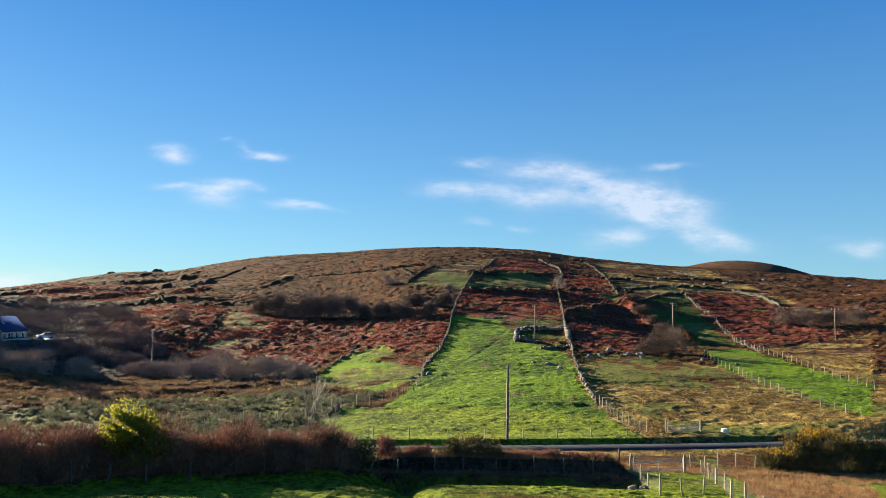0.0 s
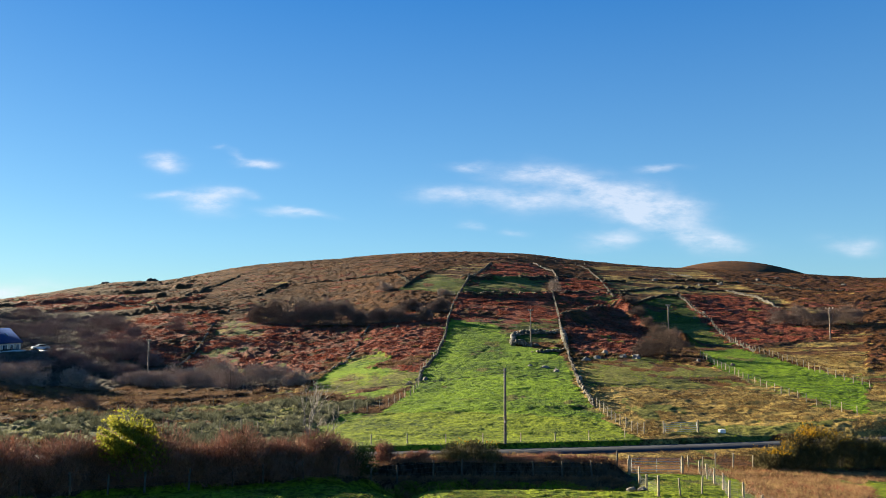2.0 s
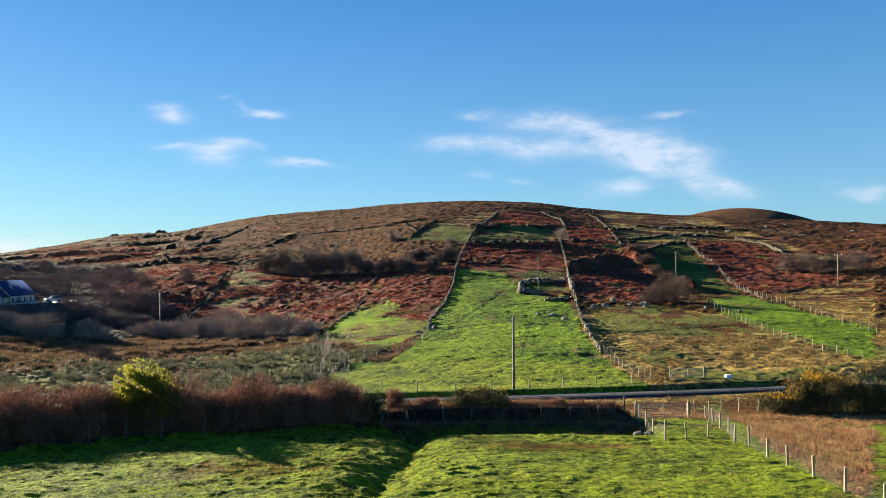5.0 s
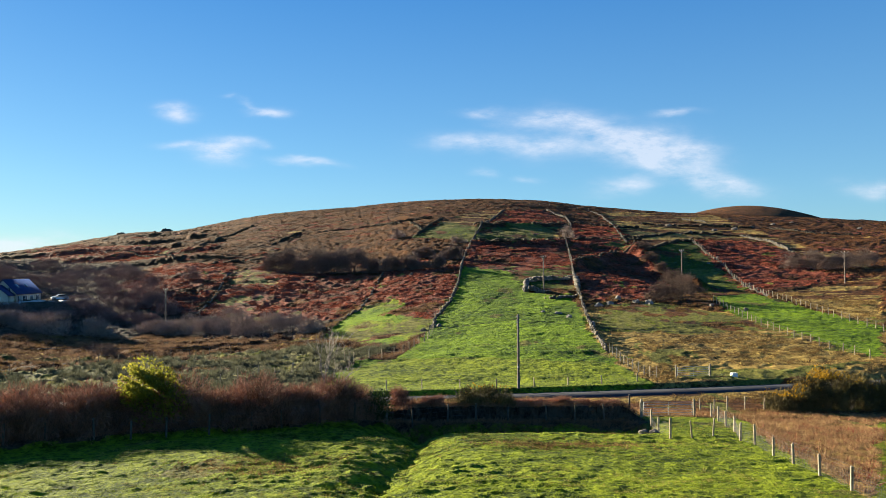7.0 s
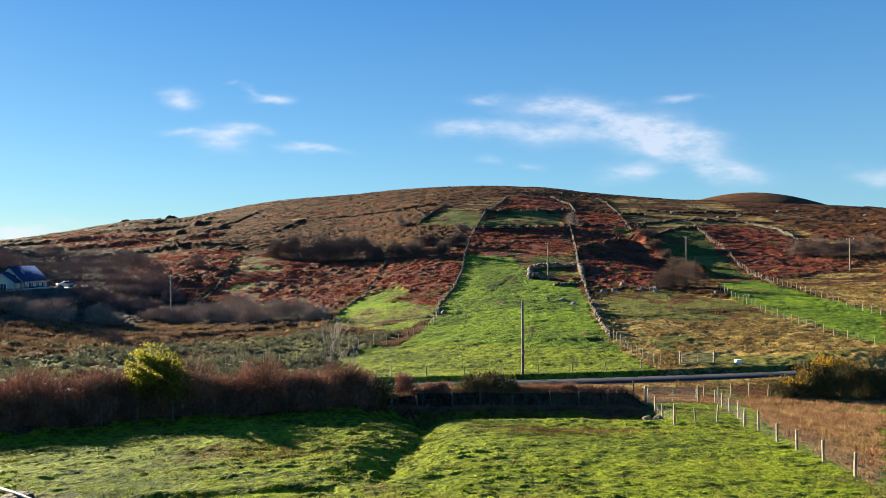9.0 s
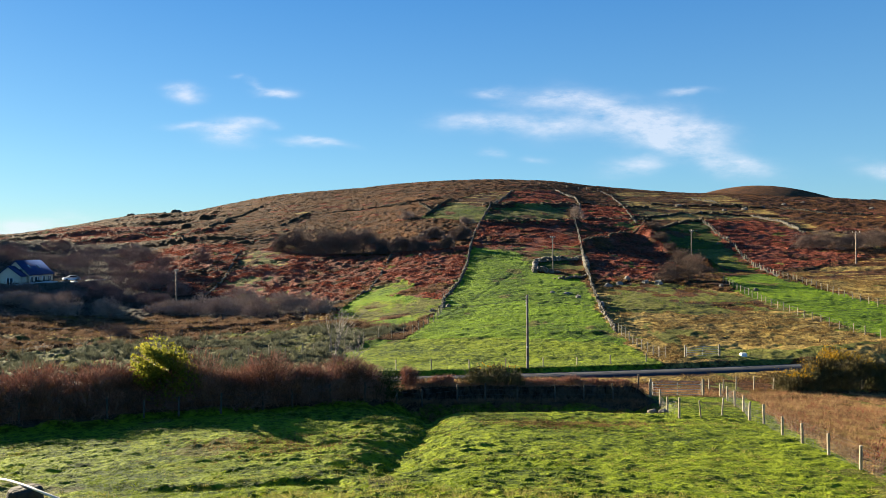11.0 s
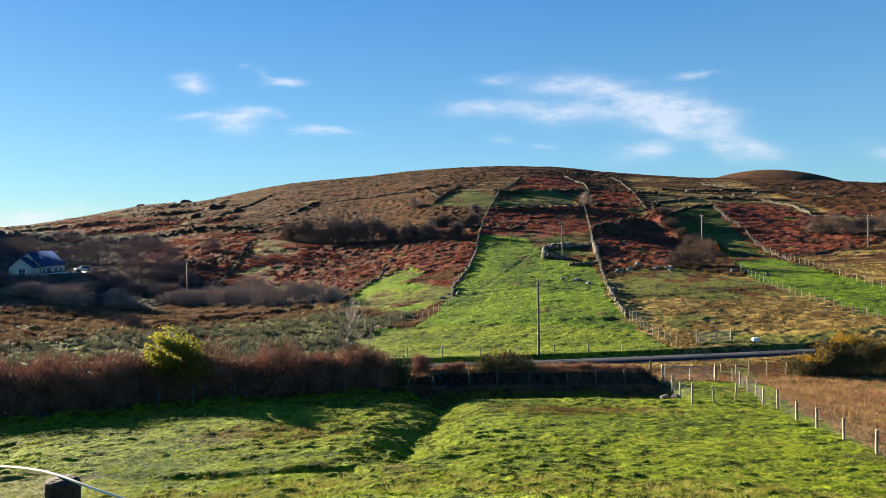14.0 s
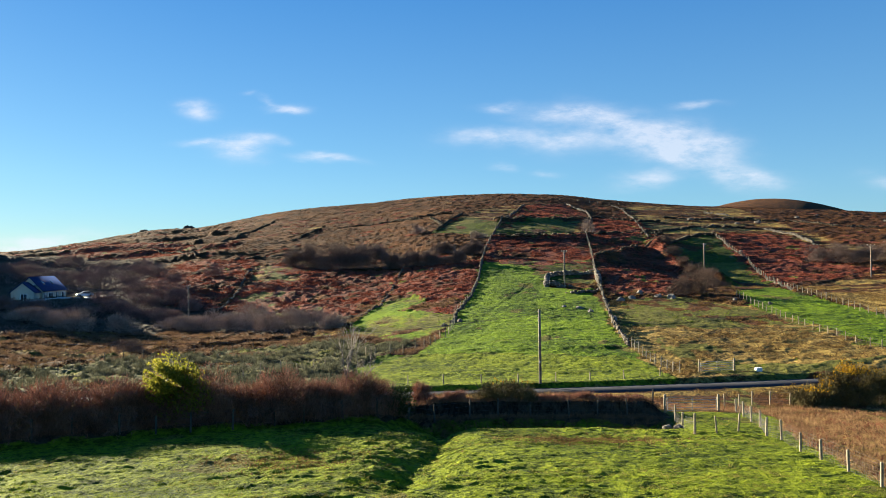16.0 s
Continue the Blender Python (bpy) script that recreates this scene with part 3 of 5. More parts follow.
MID_TWIG = surface("grey_brown_twigs", (0.048, 0.0336, 0.0288), (0.228, 0.168, 0.142), 0.6, 0.9, bump=0, island=True, spec=0.1)
RED_TWIG = surface("reddish_twigs", (0.0473, 0.0236, 0.0181), (0.418, 0.209, 0.139), 0.6, 0.85, bump=0, island=True, spec=0.1, through_light=0.07)
BARK = surface("bark", (0.04, 0.0304, 0.024), (0.112, 0.088, 0.072), 3, 0.9, grain=30)
PALE_BARK = surface("pale_bark", (0.104, 0.088, 0.072), (0.24, 0.208, 0.18), 3, 0.85, grain=30)
YELLOW_LEAF = surface("yellowing_leaves", (0.07, 0.09, 0.012), (0.3, 0.27, 0.035), 0.8, 0.6, bump=0, island=True, spec=0.1, through_light=0.55)
DARK_LEAF = surface("evergreen_leaves", (0.012, 0.024, 0.006), (0.055, 0.075, 0.02), 0.8, 0.6, bump=0, island=True, spec=0.1, through_light=0.15)
GORSE_LEAF = surface("gorse_spines", (0.028, 0.026, 0.01), (0.17, 0.135, 0.055), 0.8, 0.8, bump=0, island=True, spec=0.1)
GORSE_FLOWER = surface("gorse_flowers", (0.255, 0.134, 0.00608), (0.426, 0.255, 0.0122), 2, 0.7, bump=0, island=True, spec=0.1, through_light=0.3)


def limb(points, radii, sides=6):
    """A tapered round limb along points."""
    pts = np.array(points, float)
    verts, faces = [], []
    for i, (p, r) in enumerate(zip(pts, radii)):
        d = pts[min(i + 1, len(pts) - 1)] - pts[max(i - 1, 0)]
        d /= np.linalg.norm(d) + 1e-9
        a = np.cross(d, (0.31, 0.87, 0.12))
        a /= np.linalg.norm(a)
        b = np.cross(d, a)
        for k in range(sides):
            t = 2 * np.pi * k / sides
            verts.append(p + r * (np.cos(t) * a + np.sin(t) * b))
    for i in range(len(pts) - 1):
        for k in range(sides):
            k2 = (k + 1) % sides
            faces.append((i * sides + k, i * sides + k2, (i + 1) * sides + k2, (i + 1) * sides + k))
    return np.array(verts), np.array(faces)


def join(pieces):
    vs, fs, n = [], [], 0
    for v, f in pieces:
        vs.append(v)
        fs.append(np.asarray(f) + n)
        n += len(v)
    return np.concatenate(vs), np.concatenate(fs)


def crown_points(n, w, d, h, low, lobes, r, skirt=0.25):
    """Points in a crown made of several uneven lobes; and the way outward at each."""
    c = np.stack([r.uniform(-0.34, 0.34, lobes) * w, r.uniform(-0.34, 0.34, lobes) * d, low + (h - low) * r.uniform(0.16, 0.68, lobes)], 1)
    rad = np.stack([w * r.uniform(0.2, 0.36, lobes), d * r.uniform(0.2, 0.36, lobes), (h - low) * r.uniform(0.22, 0.36, lobes)], 1)
    k = r.integers(0, lobes, n)
    u = r.normal(size=(n, 3))
    u /= np.linalg.norm(u, axis=1)[:, None]
    p = c[k] + u * rad[k] * (r.random(n) ** 0.45)[:, None]
    if low == 0:
        k = int(n * skirt)
        p[:k] = np.stack([r.uniform(-0.5, 0.5, k) * w, r.uniform(-0.5, 0.5, k) * d, h * 0.45 * r.random(k)], 1)
    p[:, 2] = np.maximum(p[:, 2], 0.05 + 0.2 * r.random(n))
    return p, u


def bush(x, y, w, h, twigs, seed, twig_mat, label, length=0.8, thick=0.05, name="bush", leaf=None, leaf_n=0, leaf_size=0.12,
         flower=None, flower_n=0, d=None, low=0.0, lobes=7, category="bush", skirt=0.25):
    """A bush: a few stems from the root, a crown of many twigs, leaves or flowers where it has them."""
    r = np.random.default_rng(seed)
    d = d or w * 0.8
    thing = empty(name, x, y, gz(x, y) - 0.05)
    for k in range(4):
        ex, ey = r.uniform(-0.3, 0.3) * w, r.uniform(-0.3, 0.3) * d
        hh = h * r.uniform(0.55, 0.85)
        part("stem", mesh_of("stem", *limb([(ex * 0.15, ey * 0.15, -0.1), (ex * 0.5, ey * 0.5, hh * 0.45), (ex, ey, hh)], [0.03 + 0.008 * h, 0.02 + 0.005 * h, 0.012], 5), BARK), thing)
    p, u = crown_points(twigs, w, d, h, low, lobes, r, skirt)
    way = u * 0.55 + np.stack([p[:, 0] / w, p[:, 1] / d, np.full(len(p), 0.9)], 1) + r.normal(size=p.shape) * 0.5
    way /= np.linalg.norm(way, axis=1)[:, None]
    ln = length * (0.4 + 0.8 * r.random(len(p)))[:, None]
    part("crown", mesh_of("crown", *blades(p - way * ln * 0.5, p + way * ln * 0.5, thick * (0.5 + r.random(len(p)))), twig_mat), thing)["kind"] = "stuff"
    if leaf:
        q, _ = crown_points(leaf_n, w, d, h, low, lobes, np.random.default_rng(seed))
        q = q + r.normal(size=q.shape) * 0.06
        part("foliage", mesh_of("foliage", *leaves(q, leaf_size * (0.6 + 0.8 * r.random(leaf_n))), leaf), thing)["kind"] = "stuff"
    if flower:
        q, _ = crown_points(flower_n * 5, w, d, h, low, lobes, np.random.default_rng(seed))
        q = q[q[:, 2] > np.quantile(q[:, 2], 0.88)]
        part("blossom", mesh_of("blossom", *leaves(q + r.normal(size=q.shape) * 0.05, 0.2), flower), thing, "yellow gorse flowers")["kind"] = "stuff"
    return tagged(thing, label, category)


# ---- low growth on the land ----
gx, gy = spots(70000, -24, 26, 15, 36, ["pasture", "pale"], 31)
keep = rng.random(len(gx)) < np.clip(15 / np.hypot(gx, gy), 0, 1)
gx, gy = gx[keep], gy[keep]
stuff("field_grass", tufts(gx, gy, 4, 0.07 + 0.13 * mounds(gx * 0.6, gy, 0.8, 8, 0.05, 0.4), 0.22, 0.016, 1.1), TURF,
      "short sunlit pasture grass with lumpy tufts", "grass")
gx, gy = spots(26000, -32, 36, 34, 62, ["pasture", "pale"], 32)
stuff("field_grass", tufts(gx, gy, 3, 0.09, 0.3, 0.03, 1.0), TURF, "short pasture grass beside the hedge", "grass")
gx, gy = spots(5200, -30, 32, 17, 58, ["pasture", "pale"], 33, 1.05, 3.0)
stuff("dry_tussocks", tufts(gx, gy, 14, 0.13 + 0.1 * rng.random(len(gx)), 0.42, 0.022, 0.9), PALE_TUSSOCK, "yellowed tussocks in the near pasture", "grass")
side = np.random.default_rng(61)
gx, gy = side.uniform(-15, 15, 340), side.uniform(17, 27, 340)
stuff("dry_tussocks", tufts(gx, gy, 60, 0.16 + 0.16 * side.random(340), 0.8, 0.014, 0.9), PALE_TUSSOCK, "pale straw-coloured tussocks in the near pasture", "grass")
gx = np.concatenate([side.normal(8.4, 2.6, 420), side.normal(-8.6, 2.4, 300)])
gy = np.concatenate([side.normal(45.3, 1.0, 420), side.normal(40.0, 1.4, 300)])
stuff("dead_growth", tufts(gx, gy, 10, 0.14 + 0.12 * side.random(len(gx)), 0.45, 0.03, 0.9), STRAW, "brown dead growth flattened in the near pasture", "grass")
gx, gy = spots(44000, -80, 90, 62, 175, ["ochre", "heather"], 34, 1.0, 2.5)
stuff("dry_grass", tufts(gx, gy, 9, 0.32 + 0.2 * rng.random(len(gx)), 0.7, 0.06, 0.7), STRAW, "tawny dead grass and sedge on rough land", "grass")
gx, gy = spots(24000, -82, 0, 104, 162, ["ochre", "heather"], 48, 0.95, 2.0)
stuff("dry_grass", tufts(gx, gy, 10, 0.45 + 0.3 * rng.random(len(gx)), 0.7, 0.05, 0.6), MARSH_STRAW, "pinkish-brown dead moor grass in the marsh", "grass")
gx, gy = np.random.default_rng(46).uniform(-6, 16.6, 2600), np.random.default_rng(47).uniform(56.2, 62.0, 2600)
stuff("bank_growth", tufts(gx, gy, 10, 0.45, 0.6, 0.035, 0.8), BANK_LITTER, "brown dead growth on the roadside bank", "grass")
gx, gy = spots(9000, 18, 45, 30, 72, ["ochre"], 35)
stuff("dry_grass", tufts(gx, gy, 9, 0.4, 0.5, 0.03, 0.8), PLOT_STRAW, "tawny dead grass in the rough plot", "grass")
gx, gy = spots(1300, 18, 45, 30, 72, ["ochre"], 45, 0.9, 3.0)
stuff("bracken", tufts(gx, gy, 9, 0.36, 0.6, 0.05, 0.8), FERN, "rust-brown dead bracken in the rough plot", "bracken")
gx, gy = spots(5200, -75, 0, 70, 130, ["rush"], 36, 0.85, 2.6)
stuff("rushes", tufts(gx, gy, 44, 0.6 + 0.5 * rng.random(len(gx)), 0.5, 0.05, 0.45), RUSHES, "grey-green rush clumps in wet pasture", "rushes")
gx, gy = spots(60000, -130, 150, 135, 350, ["bracken"], 37, 0.95, 3.0)
stuff("bracken", tufts(gx, gy, 9, 0.4 + 0.25 * rng.random(len(gx)), 1.3, 0.2, 1.25), FERN, "rust-red dead bracken on the slope", "bracken")
gx, gy = spots(40000, -230, 150, 300, 470, ["bracken"], 38)
stuff("bracken", tufts(gx, gy, 5, 0.45, 1.4, 0.26, 1.25), FERN, "rust-red dead bracken high on the slope", "bracken")
gx, gy = spots(46000, -300, 330, 180, 570, ["heather"], 39, 0.9, 8)
stuff("heather", tufts(gx, gy, 4, 0.3 + 0.25 * rng.random(len(gx)), 1.3, 0.26, 1.2), HEATH, "brown heather and moor grass on the hill", "heather")
gx, gy = spots(10000, 60, 330, 200, 520, ["ochre"], 40, 0.9, 10)
stuff("moor_grass", tufts(gx, gy, 7, 0.4, 1.2, 0.25, 0.9), STRAW, "pale moor grass among rocks", "grass")
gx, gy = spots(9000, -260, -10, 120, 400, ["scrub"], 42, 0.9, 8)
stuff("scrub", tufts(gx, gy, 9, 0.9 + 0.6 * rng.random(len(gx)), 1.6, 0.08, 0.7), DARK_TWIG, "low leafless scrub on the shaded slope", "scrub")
gx, gy = spots(7000, -40, 90, 85, 300, ["pale", "shade_grass"], 43, 0.8, 6)
stuff("rough_grass", tufts(gx, gy, 6, 0.3, 0.8, 0.09, 0.8), TURF, "rough green grass on the upper fields", "grass")


# ---- hedge and bushes beside the road ----
HEDGE = [(-36, 45.5), (-27, 49.5), (-20, 52.6), (-13, 53.6), (-6.5, 56.0), (-5.0, 57.2)]
hx, hy, _ = along(HEDGE, 1.5, 0.5)
for i, (x, y) in enumerate(zip(hx, hy)):
    tall = 3.65 - 0.4 * (x > -14) + 0.55 * math.sin(i * 1.9) + 0.45 * math.sin(i * 3.7 + 1) + (0.5 if x < -24 else 0)
    bush(x, y, 4.2, tall, 8200, 100 + i, RED_TWIG, "leafless reddish-brown hedge bush beside the field fence", 0.6, 0.034,
         "hedge_bush", FERN if i % 3 else STRAW, 500, 0.09, lobes=13, category="hedge", skirt=0.35)
for i, x in enumerate((-1.7, 0.6, 7.4, 8.6, 9.8, 11.0, 12.2, 13.4, 14.6)):
    bush(x, 60.3 + 0.03 * x, 1.9, 1.9 if x < -1 else 0.9 if x < 3 else 0.55 + 0.2 * math.sin(x * 3), 2600, 140 + i, RED_TWIG, "low brown bramble bush on the roadside bank", 0.6, 0.024,
         "bramble", FERN, 200, 0.09)
for i, (x, y, h) in enumerate([(3.1, 60.2, 1.9), (4.5, 60.6, 2.1), (5.9, 60.4, 1.9)]):
    bush(x, y, 2.6, h, 3200, 150 + i, GORSE_LEAF, "dark gorse bush with a few yellow flowers", 0.35, 0.03, "gorse", flower=GORSE_FLOWER, flower_n=12 + 26 * (i == 2))
for i, (x, y, h) in enumerate([(33.4, 69.4, 2.4), (35.2, 69.8, 3.6), (37.4, 70, 4.6), (39.8, 70.5, 3.9), (42.2, 70.5, 3.3), (45, 71, 3.0)]):
    bush(x, y, 3.6, h, 9000, 160 + i, GORSE_LEAF, "dark gorse bush with yellow flowers by the road", 0.4, 0.04, "gorse", lobes=14, flower=GORSE_FLOWER, flower_n=(160, 320, 700, 160, 90, 40)[i])
bush(-4.3, 56.9, 3.4, 2.9, 900, 170, TWIG, "dark evergreen shrub in the hedge", 0.5, 0.03, "shrub", DARK_LEAF, 4200, 0.13, category="shrub")


def leafy_tree(x, y, w, h, seed):
    r = np.random.default_rng(seed)
    tree = empty("yellowing_tree", x, y, gz(x, y) - 0.05)
    part("trunk", mesh_of("trunk", *limb([(0, 0, -0.1), (0.06, 0.02, h * 0.3), (0.0, 0.05, h * 0.75)], [0.12, 0.09, 0.03], 8), BARK, True), tree)
    for k in range(12):
        a, z0 = k * 2.4, h * (0.12 + 0.045 * k)
        e = w * 0.42 * (1 - 0.4 * k / 12)
        part("limb", mesh_of("limb", *limb([(0.04, 0.02, z0), (math.cos(a) * e * 0.5, math.sin(a) * e * 0.5, z0 + h * 0.14), (math.cos(a) * e, math.sin(a) * e, z0 + h * 0.3)], [0.045, 0.03, 0.01], 5), BARK, True), tree)
    p, _ = crown_points(15000, w * 1.3, w * 1.1, h * 1.12, h * 0.1, 12, r)
    p = p[vnoise(p[:, 0] + 1.3 * p[:, 2], p[:, 1] + 0.7 * p[:, 2], 0.55, 91, 2) > -0.12 + 0.25 * sstep(0.5, 1.0, p[:, 2] / h)]
    part("crown", mesh_of("crown", *leaves(p, 0.2 * (0.6 + 0.7 * r.random(len(p)))), YELLOW_LEAF), tree, "yellow-green autumn leaves")["kind"] = "stuff"
    return tagged(tree, "small tree with yellow-green autumn leaves in the hedge", "tree")


leafy_tree(-18.3, 52.0, 3.5, 4.7, 57)


def bare_tree(x, y, h, seed, label, mat, spread=0.34):
    """A leafless tree that forks four times."""
    r = np.random.default_rng(seed)
    tree = empty("bare_tree", x, y, gz(x, y) - 0.05)
    trunk, limbs, twigs = [], [], []

    def grow(p, way, ln, rad, depth):
        way = way / np.linalg.norm(way)
        q = p + way * ln * 0.5 + r.normal(size=3) * ln * 0.05
        e = q + (way + r.normal(size=3) * 0.12) * ln * 0.5
        (trunk if depth == 0 else limbs if depth < 3 else twigs).append(limb([p, q, e], [rad, rad * 0.82, rad * 0.62], 7 if depth == 0 else 5 if depth < 3 else 3))
        if depth < 5:
            for _ in range(3 if depth else 4):
                side = r.normal(size=3)
                side[2] = abs(side[2]) * 0.6
                s = r.uniform(0.45, 1.0)
                grow(p + (e - p) * s, way + side * spread * 1.6, ln * r.uniform(0.5, 0.78), rad * 0.55, depth + 1)
    grow(np.array([0, 0, -0.1]), np.array([0.05, 0, 1.0]), h * 0.42, 0.02 + 0.007 * h, 0)
    part("trunk", mesh_of("trunk", *join(trunk), mat, True), tree)
    for one in limbs:
        part("limb", mesh_of("limb", *one, mat, True), tree)
    part("twig_spray", mesh_of("twig_spray", *join(twigs), mat, True), tree)["kind"] = "stuff"
    return tagged(tree, label, "tree")


bare_tree(-7.5, 56.6, 7.8, 11, "leafless tree with pale grey branches in the hedge", PALE_BARK, 0.24)
bare_tree(-6.7, 57.2, 5.6, 12, "leafless tree with pale grey branches in the hedge", PALE_BARK)

# ---- leafless bushes on the far side: x, y, width, height ----
def thicket(rows, seed, label, group, mat=None, dens=640):
    for i, (x, y, w, h) in enumerate(rows):
        tagged(bush(x, y, w, h, int(dens * w), seed + i, mat or TWIG, label, 0.75, 0.042, "bush", d=w * 0.7, lobes=9), group=group)


thicket([(-68, 139, 7.5, 5.4), (-61.5, 146, 6.5, 5.6), (-73, 141, 6, 3.6), (-78, 142, 7, 3.2)], 200, "grey-brown leafless bush at the edge of the marsh", "marsh bushes")
thicket([(-49, 118, 4.6, 2.4)], 215, "thin leafless bush standing in the marsh", "marsh bushes", MID_TWIG, dens=420)
thicket([(-56, 158, 8, 3.6), (-50, 156, 8, 3.8), (-44, 155, 7, 4.2), (-38.5, 153, 7, 4.0), (-34, 147, 6, 5.0), (-30, 146, 7, 5.2), (-25, 144, 7, 4.6), (-20.5, 139, 5, 3.6), (-47, 162, 8, 5.2), (-40, 160, 8, 5.0)], 220,
        "grey-brown leafless bush in a thicket", "thicket by the marsh")
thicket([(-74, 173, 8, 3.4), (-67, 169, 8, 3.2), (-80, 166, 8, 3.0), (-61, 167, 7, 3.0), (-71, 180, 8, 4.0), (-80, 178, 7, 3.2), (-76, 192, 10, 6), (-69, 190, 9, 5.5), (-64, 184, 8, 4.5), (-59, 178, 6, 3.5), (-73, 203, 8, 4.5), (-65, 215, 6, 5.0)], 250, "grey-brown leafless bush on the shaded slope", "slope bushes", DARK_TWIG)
thicket([(-45, 233, 9, 7), (-39, 231, 10, 9), (-33, 228, 10, 9.5), (-27, 225, 10, 9.5), (-21, 222, 9, 8.5), (-15, 219, 6, 5.2), (-9, 216, 7, 5.4), (-3, 212, 7, 5.4), (3, 211, 6, 4.4), (8, 228, 7, 6), (0, 235, 7, 5)], 270,
        "dark leafless bush in a hillside thicket", "hillside thicket", MID_TWIG, dens=1700)
thicket([(53.0, 156, 6, 6.4), (46.5, 153.5, 4.5, 3.8), (49.5, 157, 4.5, 5.2)], 300, "rounded brown leafless bush below the bracken", "field bushes", BROWN_TWIG)
thicket([(66, 201, 6, 4.0), (67.5, 214, 5, 3.4), (62.5, 184, 6, 3.8), (69.5, 233, 6, 3.6), (72, 250, 6, 3.4), (61, 171, 5, 3.0)], 305, "dark leafless bush at the edge of the bracken", "bracken edge bushes", BROWN_TWIG)
thicket([(112, 227, 9, 6), (118, 226, 9, 7), (124, 225, 9, 7), (131, 225, 9, 7)], 310, "grey-brown leafless bush by the moor", "moor bushes", MID_TWIG, dens=900)
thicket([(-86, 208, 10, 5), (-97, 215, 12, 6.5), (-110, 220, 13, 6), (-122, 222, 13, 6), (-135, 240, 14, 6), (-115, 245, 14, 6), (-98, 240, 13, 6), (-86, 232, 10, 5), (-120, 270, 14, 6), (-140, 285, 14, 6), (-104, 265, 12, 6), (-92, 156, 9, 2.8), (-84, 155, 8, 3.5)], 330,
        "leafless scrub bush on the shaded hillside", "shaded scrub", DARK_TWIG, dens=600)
thicket([(53.5, 283, 5, 6), (-10, 290, 6, 4), (12, 262, 6, 3)], 360, "small leafless bush by a field wall", "wall bushes")

# ---- dry-stone walls ----
STONE = surface("field_stone", (0.0357, 0.0306, 0.0238), (0.132, 0.115, 0.0935), 1.2, 0.9, grain=9, island=True, bump=0.5, dist=0.05)
PALE_STONE = surface("pale_stone", (0.051, 0.0442, 0.0365), (0.212, 0.191, 0.166), 1.2, 0.9, grain=9, island=True, bump=0.5, dist=0.05)
MOSSY = surface("mossy_stone", (0.0153, 0.0127, 0.0085), (0.0808, 0.0638, 0.0425), 0.9, 0.95, grain=8, island=True, bump=0.5, dist=0.05)
CUBE = np.array([(sx, sy, sz) for sx in (-1, 1) for sy in (-1, 1) for sz in (-1, 1)], float)
CUBE_F = np.array([(0, 1, 3, 2), (4, 6, 7, 5), (0, 4, 5, 1), (2, 3, 7, 6), (0, 2, 6, 4), (1, 5, 7, 3)])


def stones(at, size, turn, rough=0.22):
    """Uneven blocks at places (n, 3) with half sizes (n, 3), turned about z."""
    n = len(at)
    c = CUBE[None] * (1 + rough * rng.normal(size=(n, 8, 3))) * size[:, None]
    co, si = np.cos(turn)[:, None], np.sin(turn)[:, None]
    v = np.stack([c[..., 0] * co - c[..., 1] * si, c[..., 0] * si + c[..., 1] * co, c[..., 2]], -1) + at[:, None]
    f = (CUBE_F[None] + (np.arange(n) * 8)[:, None, None]).reshape(-1, 4)
    return v.reshape(-1, 3), f


def stone_wall(line, high, label, gaps=0.1, mat=None, thick=0.3, name="stone_wall"):
    ats, sizes, turns = [], [], []
    for course in range(max(1, int(round(high / 0.3)))):
        x, y, a = along(line, 0.42, 0.6)
        run = rng.random(len(x)) > gaps + 0.12 * course
        lost = vnoise(x, y, 3, 77, 2) < -0.5 + 0.16 * course
        x, y, a = x[run & ~lost], y[run & ~lost], a[run & ~lost]
        n = len(x)
        off = rng.normal(size=n) * 0.08
        x, y = x - np.sin(a) * off, y + np.cos(a) * off
        ats.append(np.stack([x, y, ground(x, y) + 0.08 + 0.27 * course + 0.05 * rng.random(n)], 1))
        sizes.append(np.stack([rng.uniform(0.12, 0.3, n), thick * rng.uniform(0.75, 1.15, n), rng.uniform(0.14, 0.2, n)], 1))
        turns.append(a + rng.normal(size=n) * 0.12)
    at = np.concatenate(ats)
    thing = empty(name, *[float(c) for c in at[0]])
    me = mesh_of("stonework", *stones(at - at[0], np.concatenate(sizes), np.concatenate(turns)), mat or STONE)
    part("stonework", me, thing)["kind"] = "stuff"
    return tagged(thing, label, "wall")


WALL_LEFT = [(1.7, 131.3), (1.8, 137.6), (5.3, 157.6), (8.3, 185.4), (10.4, 212.9), (13.0, 239.6), (17.0, 265.6)]
WALL_RIGHT = [(25.0, 104.4), (26.4, 118.8), (28.7, 133.4), (31.4, 151.3), (36.0, 181.3), (41.2, 212.3), (47.4, 249.6), (51.1, 276.6)]
WALL_SIDE = [(-16.5, 152.7), (-13.7, 163.3), (-12.7, 180.3), (-12.1, 205.2), (-11.1, 216.4)]
WALL_GREEN = [(103.4, 294.4), (97.0, 261.5), (92.6, 233.2), (84.8, 204.2), (78.1, 179.9), (74.4, 163.1)]
stone_wall(WALL_LEFT, 0.75, "low tumbled stone wall along the green field", 0.4, thick=0.2)
stone_wall(WALL_RIGHT, 0.85, "pale dry-stone wall climbing between field and bracken", 0.3, thick=0.14)
stone_wall([(17.2, 268.4), (23.2, 307.4), (31.8, 351.9), (43.2, 410.2)], 1.2, "pale stone wall high on the hill", 0.2, thick=0.25)
stone_wall([(65.2, 336.4), (73.9, 396.5), (71.1, 442.7)], 1.2, "pale stone wall high on the hill", 0.2, thick=0.25)
